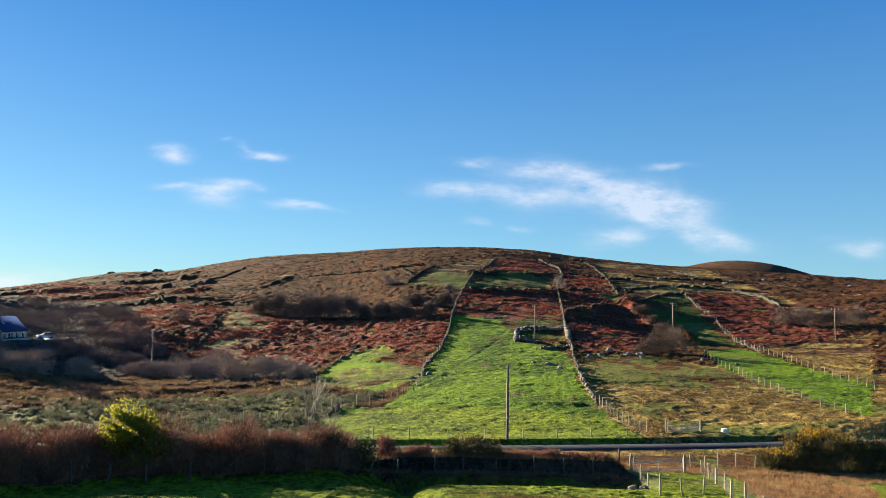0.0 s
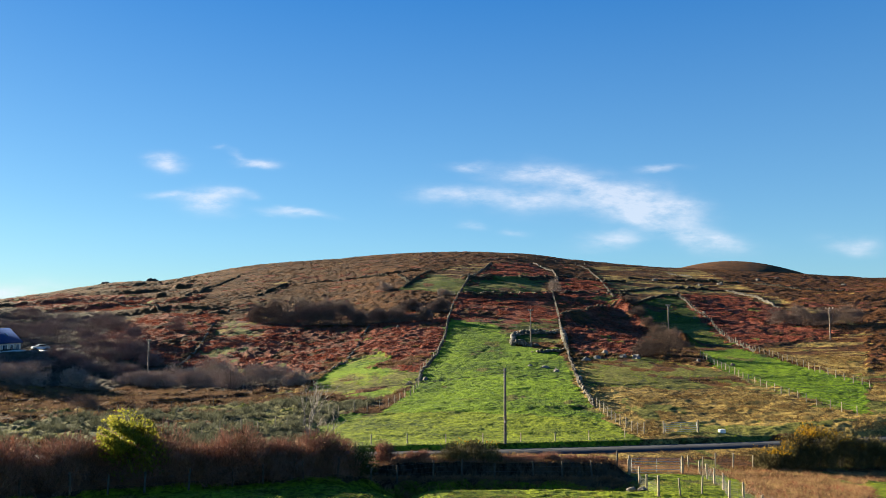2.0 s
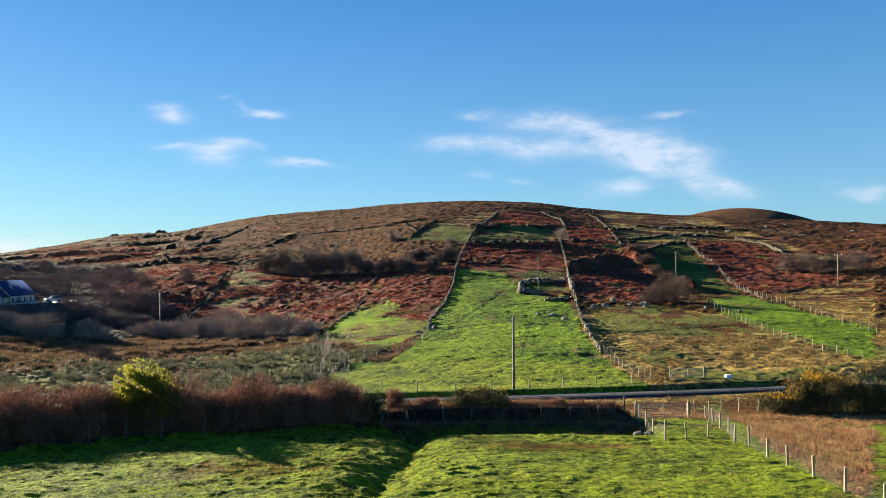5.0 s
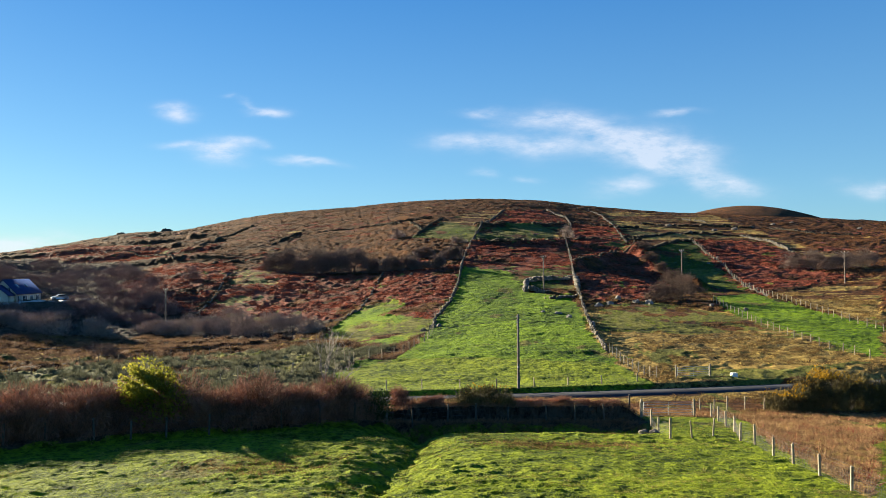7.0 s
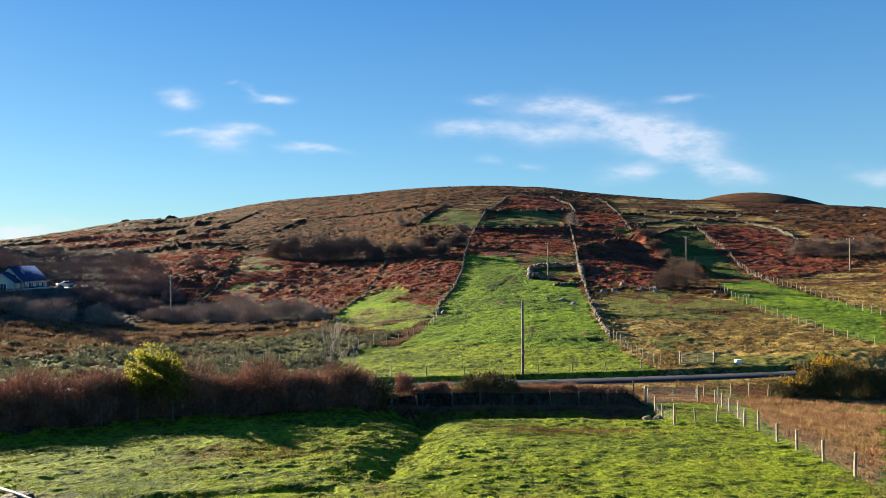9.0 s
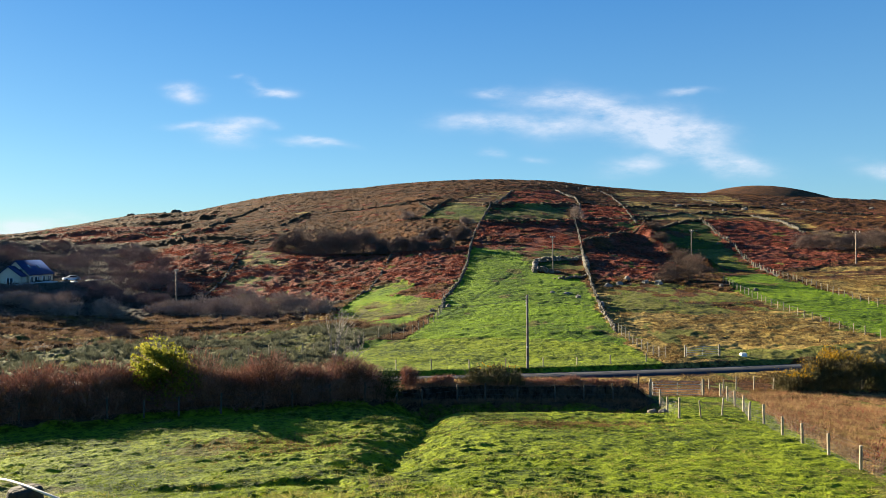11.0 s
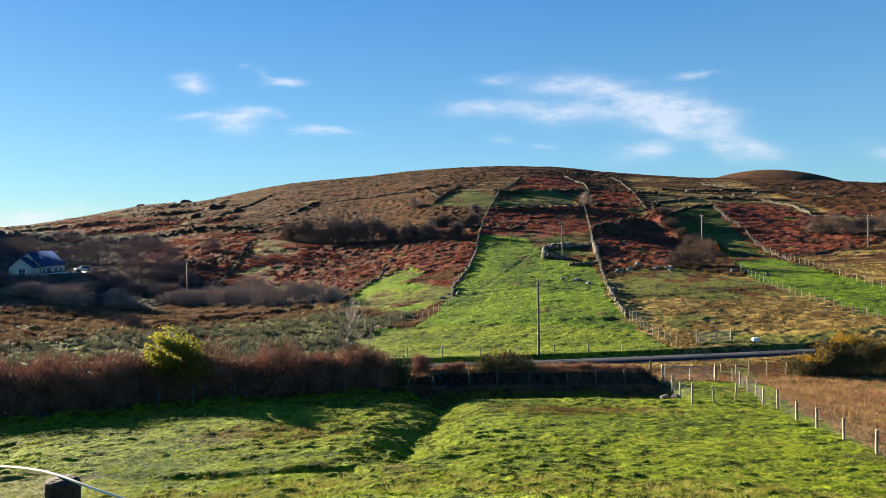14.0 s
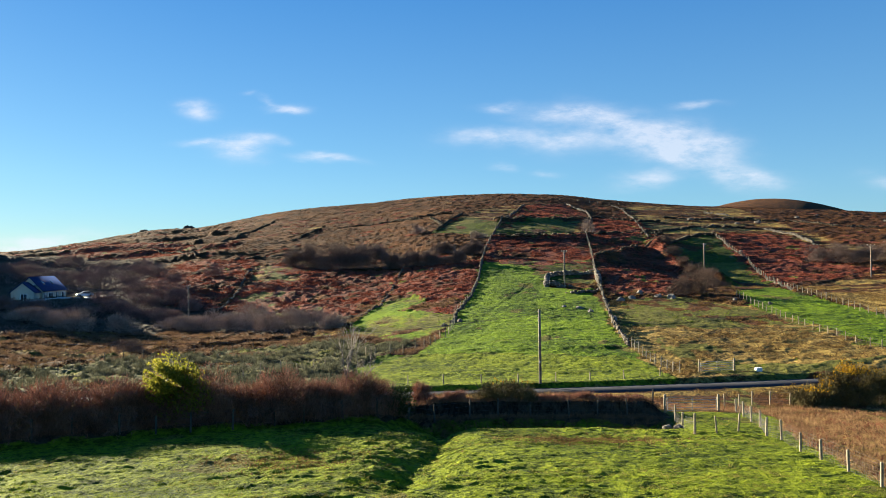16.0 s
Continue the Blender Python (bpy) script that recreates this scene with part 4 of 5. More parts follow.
stone_wall([(102.3, 465.6), (101.5, 433.0), (89.0, 359.4), (80.4, 313.5), (73.4, 274.5)], 0.9, "pale stone wall across the bracken", 0.4, thick=0.2)
stone_wall(WALL_SIDE, 0.35, "low stone wall beside bracken", 0.35, thick=0.2)
stone_wall(WALL_GREEN, 0.55, "low stone wall beside the green strip", 0.5, thick=0.18)
stone_wall([(140.5, 335.3), (141.3, 309.9), (130.9, 267.4)], 1.1, "pale stone wall on the moor")
stone_wall([(-2.8, 288.8), (1.6, 314.6), (8.3, 347.5)], 1.3, "dark mossy stone wall on the hill", mat=MOSSY)
stone_wall([(16.7, 260.3), (22.1, 256.7), (34.2, 261.8), (50.1, 271.5)], 1.2, "dark mossy cross wall below the upper green field", 0.02, MOSSY, 0.5)
stone_wall([(-52.8, 177.9), (-52.9, 195.6), (-59.1, 235.1)], 0.3, "low tumbled stone wall on the bracken slope", 0.4, thick=0.2)
stone_wall([(42.6, 216.1), (57.9, 240.0), (73.8, 258.0)], 0.9, "low mossy wall through bracken", 0.02, MOSSY)
stone_wall([(20.2, 307.0), (34.2, 314.7), (64.9, 341.5)], 1.3, "dark mossy wall above the upper green field", 0.02, MOSSY, 0.5)
stone_wall([(148.8, 435.7), (154.8, 413.1)], 1.2, "pale stone wall near the skyline")
stone_wall([(-101.7, 349.0), (-105.4, 403.2), (-99.9, 445.7)], 1.0, "dark turf bank across the moor", 0.0, MOSSY, 0.7, "turf_bank")
stone_wall([(-67.9, 341.6), (-61.9, 375.1), (-39.4, 372.7), (-16.6, 357.3), (4.6, 358.4)], 1.0, "dark turf bank across the moor", 0.1, MOSSY, 0.6, "turf_bank")
for line in ([(74.1, 259.1), (83.1, 269.6), (96.2, 288.0), (102.6, 289.7)], [(77.5, 298.1), (88.5, 301.6), (109.5, 331.5), (130.1, 340.3), (151.8, 332.8)],
             [(144.9, 386.7), (171.4, 375.7), (176.9, 343.2), (190.9, 328.9)], [(108.3, 378.5), (128.9, 381.4), (161.4, 399.2)],
             [(70.7, 358.2), (83.4, 344.9), (99.0, 350.6)], [(82.8, 289.5), (71.7, 288.1), (54.9, 278.5)]):
    stone_wall(line, 0.9, "dark mossy bank across the moor", 0.12, MOSSY, 0.8, "turf_bank")
for line in ([(-142.8, 361.3), (-109.2, 317.9), (-94.8, 291.7)], [(-75.7, 266.2), (-70.6, 277.1), (-58.6, 300.1)], [(-22.0, 358.9), (-5.8, 339.9), (-0.7, 305.5)]):
    stone_wall(line, 0.9, "low mossy bank on the hillside", 0.1, MOSSY, 0.5, "turf_bank")
# the ruined sheepfold
stone_wall([(22.4, 169.0), (24.8, 183.5), (30.5, 186.5), (37.0, 186.5), (35.0, 172.5)], 1.3, "roofless ruin of grey dry-stone walls", 0.0, PALE_STONE, thick=0.4, name="ruin")
stone_wall([(22.4, 169.0), (28.0, 168.0)], 1.5, "broken front wall of the stone ruin", 0.0, PALE_STONE, thick=0.4, name="ruin")
stone_wall([(25.3, 158.8), (32.0, 159.6)], 0.6, "low broken stone wall below the ruin", 0.0, thick=0.4)


def boulder(x, y, w, h, seed, label="pale weathered boulder in the field", mat=None):
    bm = bmesh.new()
    bmesh.ops.create_icosphere(bm, subdivisions=2, radius=1.0)
    for v in bm.verts:
        k = 1 + 0.6 * noise.noise(v.co * 1.7 + Vector((seed * 1.7, 0, 0)))
        v.co = Vector((v.co.x * w * 0.5 * k, v.co.y * w * 0.4 * k, v.co.z * h * 0.62 * k))
    me = bpy.data.meshes.new("boulder")
    bm.to_mesh(me)
    bm.free()
    me.materials.append(mat or STONE)
    ob = new("boulder", me)
    ob.matrix_world = pose(x, y, gz(x, y) + h * 0.12, 0, 0, seed * 77 % 360)
    return tagged(ob, label, "boulder")


for i, (x, y, w, h) in enumerate([(37, 151, 1.8, 0.9), (39.6, 155, 1.3, 0.9), (42.4, 152, 1.6, 0.9), (44.5, 150, 1.7, 1.2), (34, 148, 1.6, 0.9), (25.6, 134.5, 1.3, 0.8), (24.4, 138.8, 1.6, 0.5), (27.4, 124, 1.4, 1.1), (22, 141, 0.9, 0.5),
                                  (1.5, 129, 1.8, 1.2), (2.5, 130, 1.3, 1.0), (-0.2, 127, 1.4, 0.8), (55, 145, 1.2, 0.8), (60, 141, 1.2, 0.9), (96, 247, 1.8, 1.4), (90, 240, 1.4, 0.9), (118, 335, 3, 2.2), (152, 370, 4, 2.4), (138, 360, 3.2, 1.5),
                                  (120, 372, 4.5, 1.8), (165, 380, 3, 1.6), (185, 400, 4, 1.8), (205, 420, 4, 1.6), (178, 440, 4, 1.4), (220, 380, 3.6, 1.6), (-3.5, 204, 1.2, 1.0)]):
    k = 1.0 if i < 9 else 0.75
    boulder(x, y, w * k, h * k, i + 1, mat=PALE_STONE if i < 9 else None)
for i in range(22):
    x = -212 + 2.0 * i
    w, h = rng.uniform(3.0, 5.5), rng.uniform(0.7, 1.7) + 1.7 * (i in (1, 2, 15, 16))
    boulder(x, 528 + 0.28 * (x + 216), w, h, i + 50, "dark rock outcrop on the skyline", MOSSY)

# ---- fences ----
POST_WOOD = surface("fence_wood", (0.14, 0.11, 0.075), (0.36, 0.3, 0.21), 4, 0.8, grain=40, bump=0.4)
WIRE = surface("fence_wire", (0.06, 0.06, 0.06), (0.13, 0.125, 0.12), 5, 0.6, metal=0.4, bump=0)


# post wood darkened to carry the hedge's shade; the marsh fence shares it
SHADE_POST = surface("shade_post", (0.035, 0.029, 0.023), (0.12, 0.1, 0.078), 4, 0.9, grain=40, bump=0.4)


def post_mesh(radius, high, seed, mat=None):
    r = np.random.default_rng(seed)
    tilt = r.normal(size=2) * 0.03 * high
    return mesh_of("post", *join([limb([(0, 0, -0.25), (tilt[0] * 0.5, tilt[1] * 0.5, high * 0.5), (tilt[0], tilt[1], high - 0.03)], [radius, radius * 0.98, radius * 0.95], 8),
                                  limb([(tilt[0], tilt[1], high - 0.03), (tilt[0], tilt[1], high), (tilt[0], tilt[1], high + 0.001)], [radius * 0.95, radius * 0.8, 0.001], 8)]), mat or POST_WOOD)


def strand(points, radius):
    return limb(points, [radius] * len(points), 3)


def fence(line, step, high, radius, label, strands, seed, wire=0.006, net=0.0, jitter=0.25, mat=None, at=None):
    """Posts along a line with wires between them; net > 0 adds stock netting up to that height."""
    x, y, _ = along(line, step, jitter)
    if at:
        x, y = np.array(at, float).T
    z = ground(x, y)
    thing = empty("fence", x[0], y[0], z[0])
    shapes = [post_mesh(radius, high * k, seed + i, mat) for i, k in enumerate((1.0, 0.95, 1.06, 0.9))]
    for i in range(len(x)):
        ob = part("post", shapes[int(rng.integers(4))], thing)
        ob.matrix_local = pose(x[i] - x[0], y[i] - y[0], z[i] - z[0], 0, 0, float(rng.random() * 360))
    for s in strands:
        part("wire", mesh_of("wire", *strand([(x[i] - x[0], y[i] - y[0], z[i] - z[0] + s * high) for i in range(len(x))], wire), WIRE), thing)
    if net:
        bits = [strand([(x[i] - x[0], y[i] - y[0], z[i] - z[0] + h) for i in range(len(x))], wire * 0.7) for h in np.arange(0.08, net, 0.13)]
        nx, ny, _ = along(line, 0.16)
        nz = ground(nx, ny)
        bits += [strand([(a - x[0], b - y[0], c - z[0] + 0.04), (a - x[0], b - y[0], c - z[0] + net)], wire * 0.6) for a, b, c in zip(nx, ny, nz)]
        part("netting", mesh_of("netting", *join(bits), WIRE), thing, "square wire stock netting")
    return tagged(thing, label, "fence")


SIDE_POSTS = [(19.3, 28.6), (19.5, 31.4), (19.5, 34.4), (19.5, 37.2), (19.45, 39.8), (19.5, 42.2), (20.2, 46.2), (20.0, 47.9), (21.7, 53.0), (22.1, 55.5), (23.3, 60.0), (24.0, 63.4)]
fence(SIDE_POSTS, 2.5, 1.17, 0.075, "pale round-post fence with stock netting beside the pasture", (0.82, 0.96), 400, 0.006, 0.85, at=SIDE_POSTS)
fence([(17.4, 61.0), (17.0, 56.8), (16.2, 52.2), (15.8, 48.5)], 4.1, 1.25, 0.075, "short pale post fence with netting beside the gate", (0.6, 0.8, 0.95), 410, 0.006, 0.8, 0.0)
fence([(-30, 45.5), (-27.1, 46.6), (-25.3, 49.2), (-15.5, 51.2), (-9.0, 53.4), (-3.6, 55.9), (-1.2, 57.3), (2.4, 58.7), (7.7, 59.0), (12.5, 59.0), (15.2, 59.3), (17.3, 61.0)], 2.5, 1.3, 0.07, "post and wire fence along the hedge, its wood darkened as in shade", (0.4, 0.7, 0.95), 420, mat=SHADE_POST)
fence([(24.6, 68.0), (28.8, 70.2), (33.1, 70.2)], 1.9, 1.2, 0.06, "grey post fence on the roadside bank", (0.5, 0.95), 430)
fence([(-57.3, 94.3), (-53.2, 98.3), (-47.5, 105.7), (-42.3, 112.3), (-37.6, 118.7), (-29.1, 124.0)], 3.0, 1.25, 0.06, "dark post and wire fence across the marsh", (0.5, 0.9), 440, 0.008, mat=SHADE_POST)
fence([(-26.0, 90.3), (-17.9, 93.7), (-13.5, 97.2), (-11.2, 102.8), (-9.9, 104.9), (-6.7, 104.9), (-3.3, 108.1), (0.4, 117.8), (1.6, 127.1)], 2.1, 1.25, 0.06, "post and wire fence round the green field", (0.5, 0.9), 450, 0.008)
fence([(25.2, 103.4), (25.4, 94.1), (26.1, 89.3), (26.7, 85.3)], 1.7, 1.25, 0.06, "post and wire fence between green and tawny fields", (0.3, 0.6, 0.9), 460, 0.008)
fence([(58.0, 151.9), (56.5, 138.5), (55.0, 123.7), (54.5, 111.4), (54.5, 102.8), (56.1, 92.8)], 2.4, 1.2, 0.06, "post and wire fence below the green strip", (0.5, 0.9), 470, 0.008)
fence([(74.4, 163.1), (73.0, 149.0), (71.9, 141.5), (70.3, 129.3), (70.1, 122.6), (69.6, 112.1)], 2.6, 1.3, 0.07, "post and wire fence above the green strip", (0.5, 0.9), 480, 0.008)
fence([(-4, 80.4), (7.8, 81.2), (18.2, 82.6), (26.7, 85.3)], 4.0, 1.0, 0.06, "short roadside posts along the green field", (0.5, 0.9), 490)
fence(WALL_LEFT, 3.2, 1.3, 0.06, "thin posts on the tumbled field wall", (0.9,), 500, 0.008)
fence(WALL_GREEN, 3.4, 1.3, 0.07, "thin posts along the low wall", (0.9,), 510, 0.008)
fence(WALL_RIGHT[3:], 5.0, 1.6, 0.06, "thin posts along the pale stone wall", (0.95,), 520, 0.008)
fence([(60, 470), (84, 474), (110, 470)], 6.0, 1.5, 0.09, "far post fence near the skyline", (0.9,), 530, 0.01)

# ---- gates ----
STEEL = surface("galvanised_steel", (0.3, 0.32, 0.33), (0.5, 0.52, 0.53), 6, 0.45, metal=0.8, bump=0.1)


def field_gate(ax, ay, bx, by, high, label, bars=6):
    az, bz = gz(ax, ay), gz(bx, by)
    thing = empty("field_gate", ax, ay, az)
    w = np.array([bx - ax, by - ay, bz - az])
    for s in (0.0, 1.0):
        ob = part("gate_post", post_mesh(0.1, high + 0.25, 600), thing)
        ob.matrix_local = pose(*(w * s))
    for k in range(bars):
        h = 0.14 + (high - 0.14) * k / (bars - 1)
        part("bar", mesh_of("bar", *limb([w * 0.04 + (0, 0, h), w * 0.96 + (0, 0, h)], [0.024] * 2, 6), STEEL), thing)
    for s in (0.04, 0.5, 0.96):
        part("upright", mesh_of("upright", *limb([w * s + (0, 0, 0.12), w * s + (0, 0, high + 0.02)], [0.026] * 2, 6), STEEL), thing)
    return tagged(thing, label, "gate")


field_gate(17.6, 61.5, 22.6, 63.5, 1.2, "closed galvanised tubular gate at the pasture corner")
field_gate(28.8, 86.8, 32.9, 87.2, 1.15, "closed galvanised tubular gate beside the road")

# ---- poles and cables ----
POLE_WOOD = surface("pole_wood", (0.07, 0.055, 0.042), (0.22, 0.18, 0.14), 2, 0.8, grain=22, bump=0.3)
CERAMIC = surface("insulator", (0.28, 0.24, 0.2), (0.6, 0.57, 0.52), 8, 0.3, bump=0)


def utility_pole(x, y, high, arm, label, turn=0.0, radius=0.13):
    z = gz(x, y)
    thing = empty("utility_pole", x, y, z, turn)
    part("shaft", mesh_of("shaft", *limb([(0, 0, -0.4), (0, 0, high * 0.5), (0, 0, high), (0, 0, high + 0.02)], [radius * 1.1, radius, radius * 0.85, 0.02], 10), POLE_WOOD, True), thing)
    if arm:
        part("crossarm", mesh_of("crossarm", *limb([(-arm, -0.12, high - 0.35), (arm, -0.12, high - 0.35)], [0.07, 0.07], 4), POLE_WOOD), thing)
        for o in (-arm * 0.9, 0.0, arm * 0.9):
            part("insulator", mesh_of("insulator", *limb([(o, -0.12, high - 0.3), (o, -0.12, high - 0.12), (o, -0.12, high + 0.02)], [0.04, 0.08, 0.03], 8), CERAMIC), thing)
        part("brace", mesh_of("brace", *limb([(-arm * 0.6, -0.14, high - 0.38), (0, -0.14, high - 1.0), (arm * 0.6, -0.14, high - 0.38)], [0.025] * 3, 4), STEEL), thing)
    else:
        for k in range(4):
            part("insulator", mesh_of("insulator", *limb([(-0.2, 0, high - 0.25 - 0.3 * k), (-0.12, 0, high - 0.25 - 0.3 * k), (-0.06, 0, high - 0.25 - 0.3 * k)], [0.04, 0.07, 0.04], 8), CERAMIC), thing)
        part("plate", mesh_of("plate", *stones(np.array([(0.0, -radius, 2.2)]), np.array([(0.09, 0.02, 0.12)]), np.array([0.0]), 0.0), CERAMIC), thing, "small pale warning plate")
    return tagged(thing, label, "utility pole")


POLES = [(10.0, 81.0, 7.75, 0), (26.2, 167.0, 8.3, 0.55), (70.9, 208.5, 8.2, 0.6), (108.7, 194.7, 8.3, 0.9), (-55.2, 164.2, 8.4, 0.5)]
for i, (x, y, h, arm) in enumerate(POLES):
    utility_pole(x, y, h, arm, "weathered wooden service pole beside the road" if not arm else "slim grey pole with a crossarm and insulators", -12 * (x > 0), 0.14 if not arm else 0.15)
CABLE = surface("cable", (0.02, 0.02, 0.02), (0.05, 0.05, 0.05), 4, 0.6, bump=0)


def cable(a, b, sag, label):
    a, b = np.array(a), np.array(b)
    pts = [a + (b - a) * t - np.array([0, 0, 4 * sag * t * (1 - t)]) for t in np.linspace(0, 1, 15)]
    tagged(new("cable", mesh_of("cable", *limb(pts, [0.018] * 15, 4), CABLE)), label, "cable", "overhead cables")


top = (10.0, 81.0, gz(10.0, 81.0) + 7.3)
cable(top, (-64, 78, -6.5), 2.2, "thin black overhead cable along the road")
cable(top, (78, 96, -5.0), 2.6, "thin black overhead cable along the road")

# ---- the near post with its white rope ----
OLD_WOOD = surface("dark_old_wood", (0.013, 0.0091, 0.0065), (0.0553, 0.039, 0.0273), 6, 0.9, grain=45, bump=0.7)
ROPE_WHITE = surface("white_rope", (0.5, 0.44, 0.37), (0.68, 0.6, 0.5), 30, 0.6, grain=200, bump=0.5, dist=0.003)
px, py, ptop = -1.57, 2.87, -0.925


def near_post():
    z = gz(px, py)
    h = ptop - z
    thing = empty("fence_post", px, py, z)
    r = 0.066
    part("shaft", mesh_of("shaft", *join([limb([(0, 0, -0.3), (0, 0, h * 0.5), (0.004, 0, h - 0.022), (0.004, 0, h - 0.006)], [r * 1.06, r, r, r * 0.9], 20),
                                          limb([(0.004, 0, h - 0.006), (0.004, 0, h), (0.004, 0, h + 0.0005)], [r * 0.9, r * 0.75, 0.001], 20)]), OLD_WOOD, True), thing)
    return tagged(thing, "dark round wooden post carrying a white rope", "post")


near_post()
rope_line = [(-3.6, 4.9, -1.4), (-2.6, 3.9, -1.16), (-1.94, 3.28, -1.006), (-1.72, 3.03, -0.945), (px, py, ptop + 0.008), (-1.39, 2.77, -0.938), (-1.245, 2.72, -0.964), (-0.98, 2.67, -1.035), (-0.3, 2.55, -1.22), (1.2, 2.3, -1.62)]
tagged(new("rope", mesh_of("rope", *limb(rope_line, [0.0052] * len(rope_line), 8), ROPE_WHITE, True)), "white electric fence rope over the dark post", "rope")

# ---- roadside box, trough, marker stakes ----
PLASTIC = surface("white_plastic", (0.62, 0.62, 0.6), (0.8, 0.8, 0.78), 3, 0.5, bump=0.05)


def box(name, x, y, half, turn, mat, label, category):
    bm = bmesh.new()
    bmesh.ops.create_cube(bm, size=2.0)
    for v in bm.verts:
        v.co = Vector((v.co.x * half[0], v.co.y * half[1], v.co.z * half[2])) * (1.0 if v.co.z < 0 else 0.94)
    bmesh.ops.bevel(bm, geom=bm.edges[:], offset=min(half) * 0.15, segments=2, affect="EDGES")
    me = bpy.data.meshes.new(name)
    bm.to_mesh(me)
    bm.free()
    me.materials.append(mat)
    ob = new(name, me)
    ob.matrix_world = pose(x, y, gz(x, y) + half[2] * 0.95, 0, 0, turn)
    return tagged(ob, label, category)


box("grit_box", 35.4, 86.6, (0.36, 0.26, 0.23), 8, PLASTIC, "white plastic box on the road verge", "box")
for x, y in ((14.9, 51.6), (15.5, 51.2)):
    boulder(x, y, 0.75, 0.4, int(x * 10), "grey stone beside the short fence")
for x, y, lean in ((17.3, 49.0, 12), (18.9, 49.6, -6)):
    ob = new("stake", post_mesh(0.055, 1.15, 640))
    ob.matrix_world = pose(x, y, gz(x, y), 0, -lean, 40)
    tagged(ob, "leaning grey wooden stake in the pasture", "stake")


# ---- the far house with its drive and car ----
RENDER = surface("cream_render", (0.46, 0.41, 0.32), (0.58, 0.53, 0.42), 0.8, 0.85, grain=25, bump=0.2)
SLATE = surface("blue_slate", (0.018, 0.03, 0.085), (0.035, 0.055, 0.13), 1.5, 0.85, grain=8, bump=0.4, spec=0.1)
WHITE_FRAME = surface("white_frame", (0.7, 0.7, 0.7), (0.82, 0.82, 0.82), 3, 0.5, bump=0)
GLASS = surface("window_glass", (0.01, 0.012, 0.015), (0.02, 0.022, 0.026), 3, 0.06, bump=0, spec=0.6)
GRAVEL = surface("pale_gravel", (0.24, 0.23, 0.22), (0.42, 0.41, 0.4), 1.0, 0.95, grain=30, bump=0.4)
CAR_PAINT = surface("silver_paint", (0.5, 0.52, 0.54), (0.58, 0.6, 0.62), 2, 0.25, metal=0.5, bump=0)
RUBBER = surface("tyre_rubber", (0.012, 0.012, 0.012), (0.03, 0.03, 0.03), 5, 0.85, bump=0)


def slab(x0, x1, y0, y1, z0, z1):
    c = (CUBE + 1) / 2
    return np.array([x0, y0, z0]) + c * np.array([x1 - x0, y1 - y0, z1 - z0]), CUBE_F


def gabled(x0, x1, y0, y1, eave, ridge):
    """Walls with gables at both ends, ridge along x."""
    ym = (y0 + y1) / 2
    v, f = [], []
    for x in (x0, x1):
        v += [(x, y0, -0.5), (x, y1, -0.5), (x, y1, eave), (x, ym, ridge), (x, y0, eave)]
    quads = [(0, 5, 9, 4), (1, 2, 7, 6), (0, 1, 2, 4), (2, 3, 4, 4), (5, 9, 7, 6), (7, 9, 8, 8)]
    tris = []
    for a, b, c, d in quads:
        tris.append((a, b, c))
        if c != d:
            tris.append((a, c, d))
    return np.array(v, float), np.array(tris)


def roof_side(x0, x1, y_eave, y_ridge, eave, ridge, over=0.3):
    k = (ridge - eave) / abs(y_ridge - y_eave)
    s = math.copysign(1, y_eave - y_ridge)
    ye, ze = y_eave + s * over, eave - k * over
    v = []
    for x in (x0 - over, x1 + over):
        v += [(x, ye, ze + 0.04), (x, y_ridge, ridge + 0.04), (x, y_ridge, ridge + 0.22), (x, ye, ze + 0.22)]
    f = [(0, 1, 2, 3), (7, 6, 5, 4), (0, 4, 5, 1), (3, 2, 6, 7), (0, 3, 7, 4), (1, 5, 6, 2)]
    return np.array(v, float), np.array(f)


def window_part(house, face, a, z, w, h, at, label="white window frame", name="window"):
    """A framed window on the wall y = at (face 'y') or x = at (face 'x'), proud of the wall."""
    def put(u0, u1, z0, z1, o0, o1):
        return slab(u0, u1, at - o1, at - o0, z0, z1) if face == "y" else slab(at - o1, at - o0, u0, u1, z0, z1)
    t = 0.09
    frame_bits = [put(a, a + w, z, z + t, 0, 0.05), put(a, a + w, z + h - t, z + h, 0, 0.05), put(a, a + t, z + t, z + h - t, 0, 0.05), put(a + w - t, a + w, z + t, z + h - t, 0, 0.05),
                  put(a + w / 2 - 0.04, a + w / 2 + 0.04, z + t, z + h - t, 0, 0.05)]
    win = part(name, mesh_of(name, *join(frame_bits), WHITE_FRAME), house, label)
    part("pane", mesh_of("pane", *put(a + t, a + w - t, z + t, z + h - t, 0, 0.02), GLASS), win)
    part("sill", mesh_of("sill", *put(a - 0.08, a + w + 0.08, z - 0.1, z, 0, 0.12), WHITE_FRAME), win)


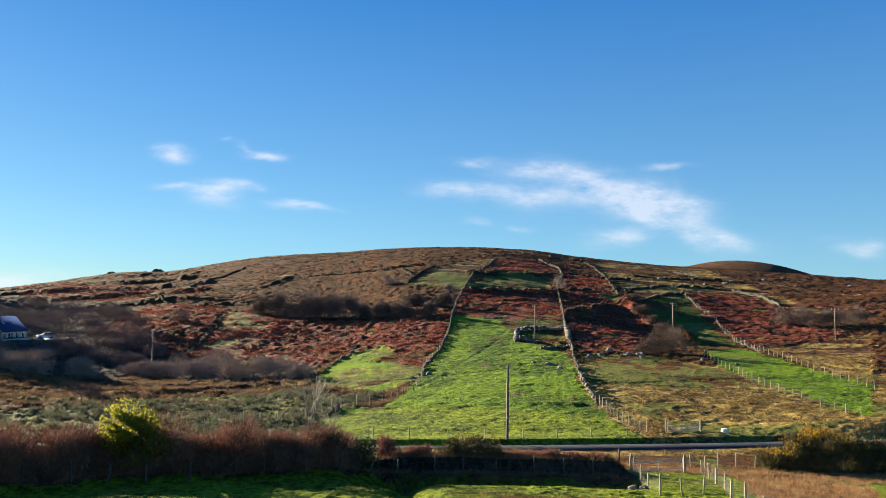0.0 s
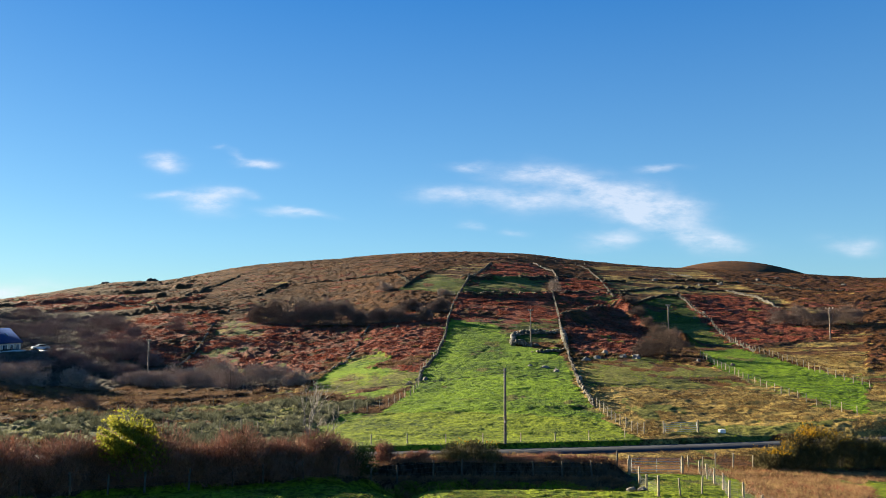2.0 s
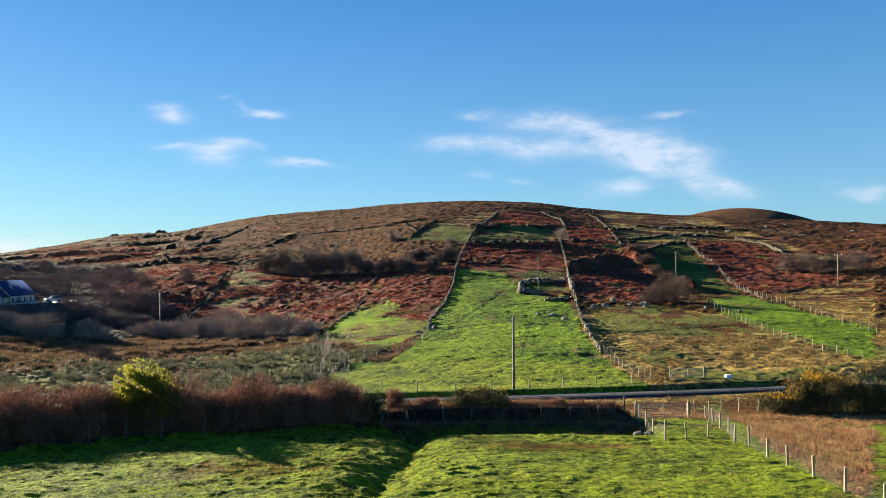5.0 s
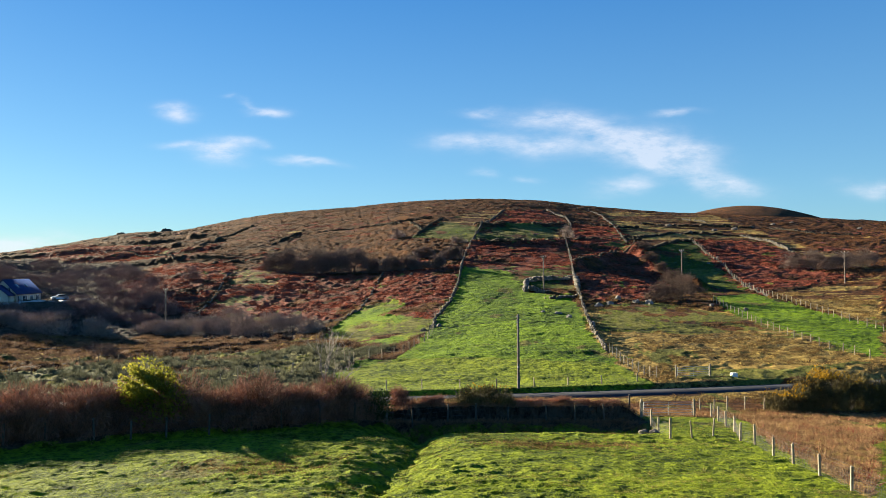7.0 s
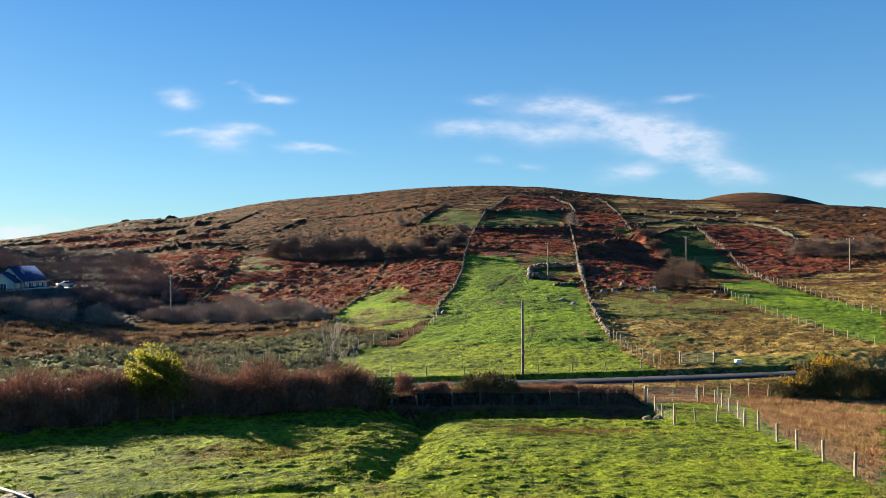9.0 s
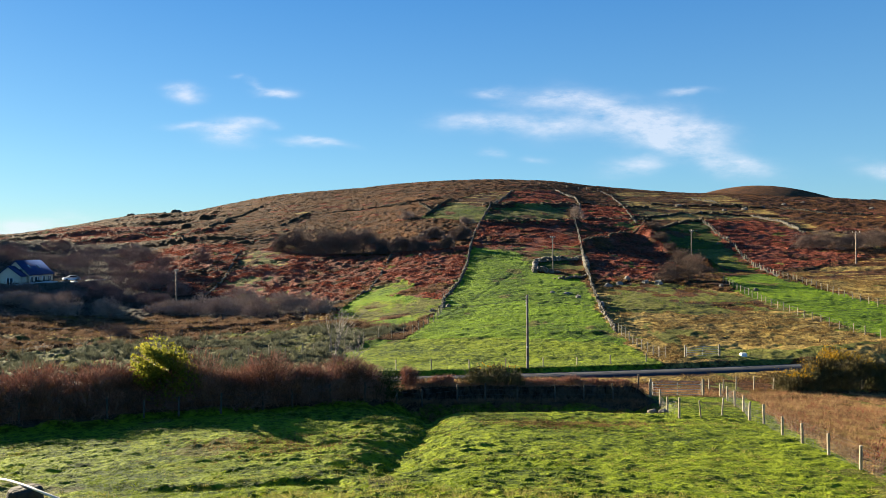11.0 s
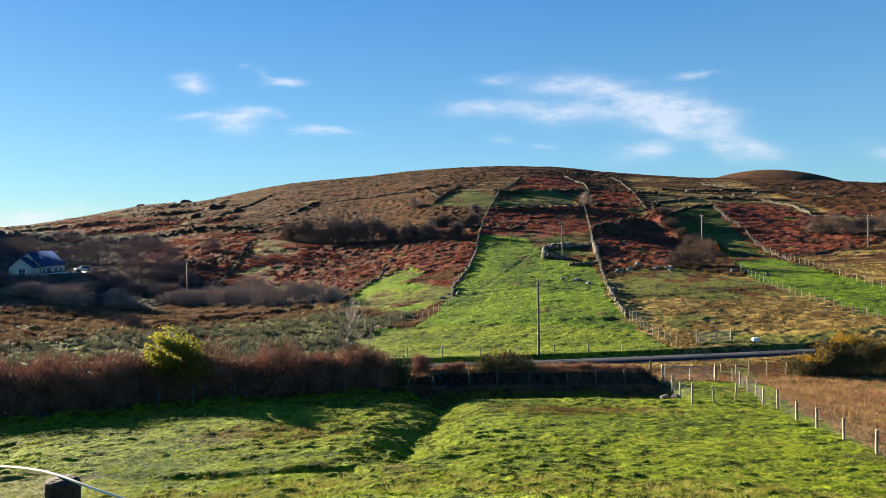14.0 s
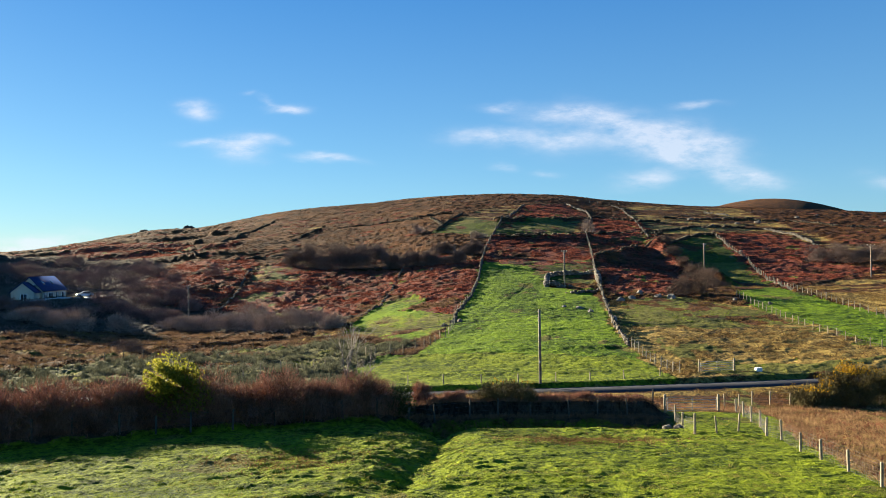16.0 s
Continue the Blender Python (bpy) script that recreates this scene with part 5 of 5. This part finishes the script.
def far_house():
    house = empty("house", -95.0, 180.0, -8.6, 89.4)
    part("wall", mesh_of("wall", *gabled(0, 11, 0, 6.2, 2.75, 5.85), RENDER), house, "cream rendered walls")
    part("roof", mesh_of("roof", *roof_side(0, 11, 0, 3.1, 2.75, 5.85), SLATE), house, "blue-grey slate roof")
    part("roof", mesh_of("roof", *roof_side(0, 11, 6.2, 3.1, 2.75, 5.85), SLATE), house, "blue-grey slate roof")
    part("porch_wall", mesh_of("porch_wall", *gabled(-2.6, -0.01, 0.5, 6.1, 2.45, 4.6), RENDER), house)
    part("porch_roof", mesh_of("porch_roof", *roof_side(-2.6, -0.3, 0.5, 3.3, 2.45, 4.6), SLATE), house)
    part("porch_roof", mesh_of("porch_roof", *roof_side(-2.6, -0.3, 6.1, 3.3, 2.45, 4.6), SLATE), house)
    part("plinth", mesh_of("plinth", *slab(-2.66, 11.06, -0.06, 6.26, -0.5, 0.22), WHITE_FRAME), house, "white painted plinth")
    for a, z, w, h in ((0.6, 0.9, 1.2, 1.3), (2.6, 0.25, 2.2, 1.95), (6.0, 0.9, 1.4, 1.3), (8.7, 0.9, 1.4, 1.3)):
        window_part(house, "y", a, z, w, h, 0.0)
    window_part(house, "x", 2.2, 0.25, 1.6, 1.85, -2.6, "white glazed double door", "door")
    window_part(house, "x", 1.3, 3.3, 0.9, 1.0, 0.0)
    for a in (3.0, 7.0):
        w = part("roof_window", mesh_of("roof_window", *slab(-0.4, 0.4, -0.55, 0.55, -0.05, 0.06), GLASS), house, "small roof window")
        w.matrix_local = pose(a, 1.6, 4.5, 44, 0, 0)
    return tagged(house, "cream bungalow with a blue-grey slate roof on the shaded slope", "house")


far_house()


def ribbon(name, line, width, mat, label, category, lift=0.08):
    x, y, a = along(line, 1.0)
    left = np.stack([x - np.sin(a) * width / 2, y + np.cos(a) * width / 2], 1)
    right = np.stack([x + np.sin(a) * width / 2, y - np.cos(a) * width / 2], 1)
    z = np.maximum(ground(left[:, 0], left[:, 1]), ground(right[:, 0], right[:, 1])) + lift
    v, f = [], []
    for i in range(len(x)):
        v += [(*left[i], z[i] - 0.6), (*left[i], z[i]), (*right[i], z[i]), (*right[i], z[i] - 0.6)]
        if i:
            f += [(4 * i - 4 + k, 4 * i - 3 + k, 4 * i + 1 + k, 4 * i + k) for k in range(3)]
    tagged(new(name, mesh_of(name, v, f, mat)), label, category, kind="structure")


ribbon("driveway", [(-124, 172), (-112, 172), (-102, 171), (-95, 175), (-90.5, 181), (-87.5, 189), (-85, 197)], 3.2, GRAVEL, "pale gravel drive in front of the far house", "driveway")


def parked_car(x, y, turn):
    car = empty("car", x, y, gz(x, y) + 0.1, turn)
    prof = [(-1.95, 0.3), (-1.98, 0.75), (-1.7, 0.92), (-0.95, 0.98), (-0.35, 1.42), (0.95, 1.45), (1.65, 1.0), (1.95, 0.9), (1.98, 0.35)]
    v, f, n = [], [], len(prof)
    for s, k in ((-0.84, 1), (0.84, 1)):
        v += [(a, s * (0.82 if b > 1.2 else 1.0), b) for a, b in prof]
    tri = [(i, (i + 1) % n, n + (i + 1) % n) for i in range(n)] + [(i, n + (i + 1) % n, n + i) for i in range(n)]
    tri += [(0, i, i + 1) for i in range(1, n - 1)] + [(n, n + i + 1, n + i) for i in range(1, n - 1)]
    part("body", mesh_of("body", np.array(v), np.array(tri), CAR_PAINT), car)
    for s in (-1, 1):
        part("side_window", mesh_of("side_window", *slab(-0.55, 1.2, s * 0.76 - 0.03, s * 0.76 + 0.03, 1.03, 1.34), GLASS), car)
        for a in (-1.25, 1.25):
            w = part("wheel", mesh_of("wheel", *limb([(0, -0.11, 0), (0, -0.1, 0), (0, 0.1, 0), (0, 0.11, 0)], [0.01, 0.31, 0.31, 0.01], 16), RUBBER), car)
            w.matrix_local = pose(a, s * 0.78, 0.31)
    return tagged(car, "silver car parked on the drive by the house", "car")


parked_car(-91.2, 193.0, 38)
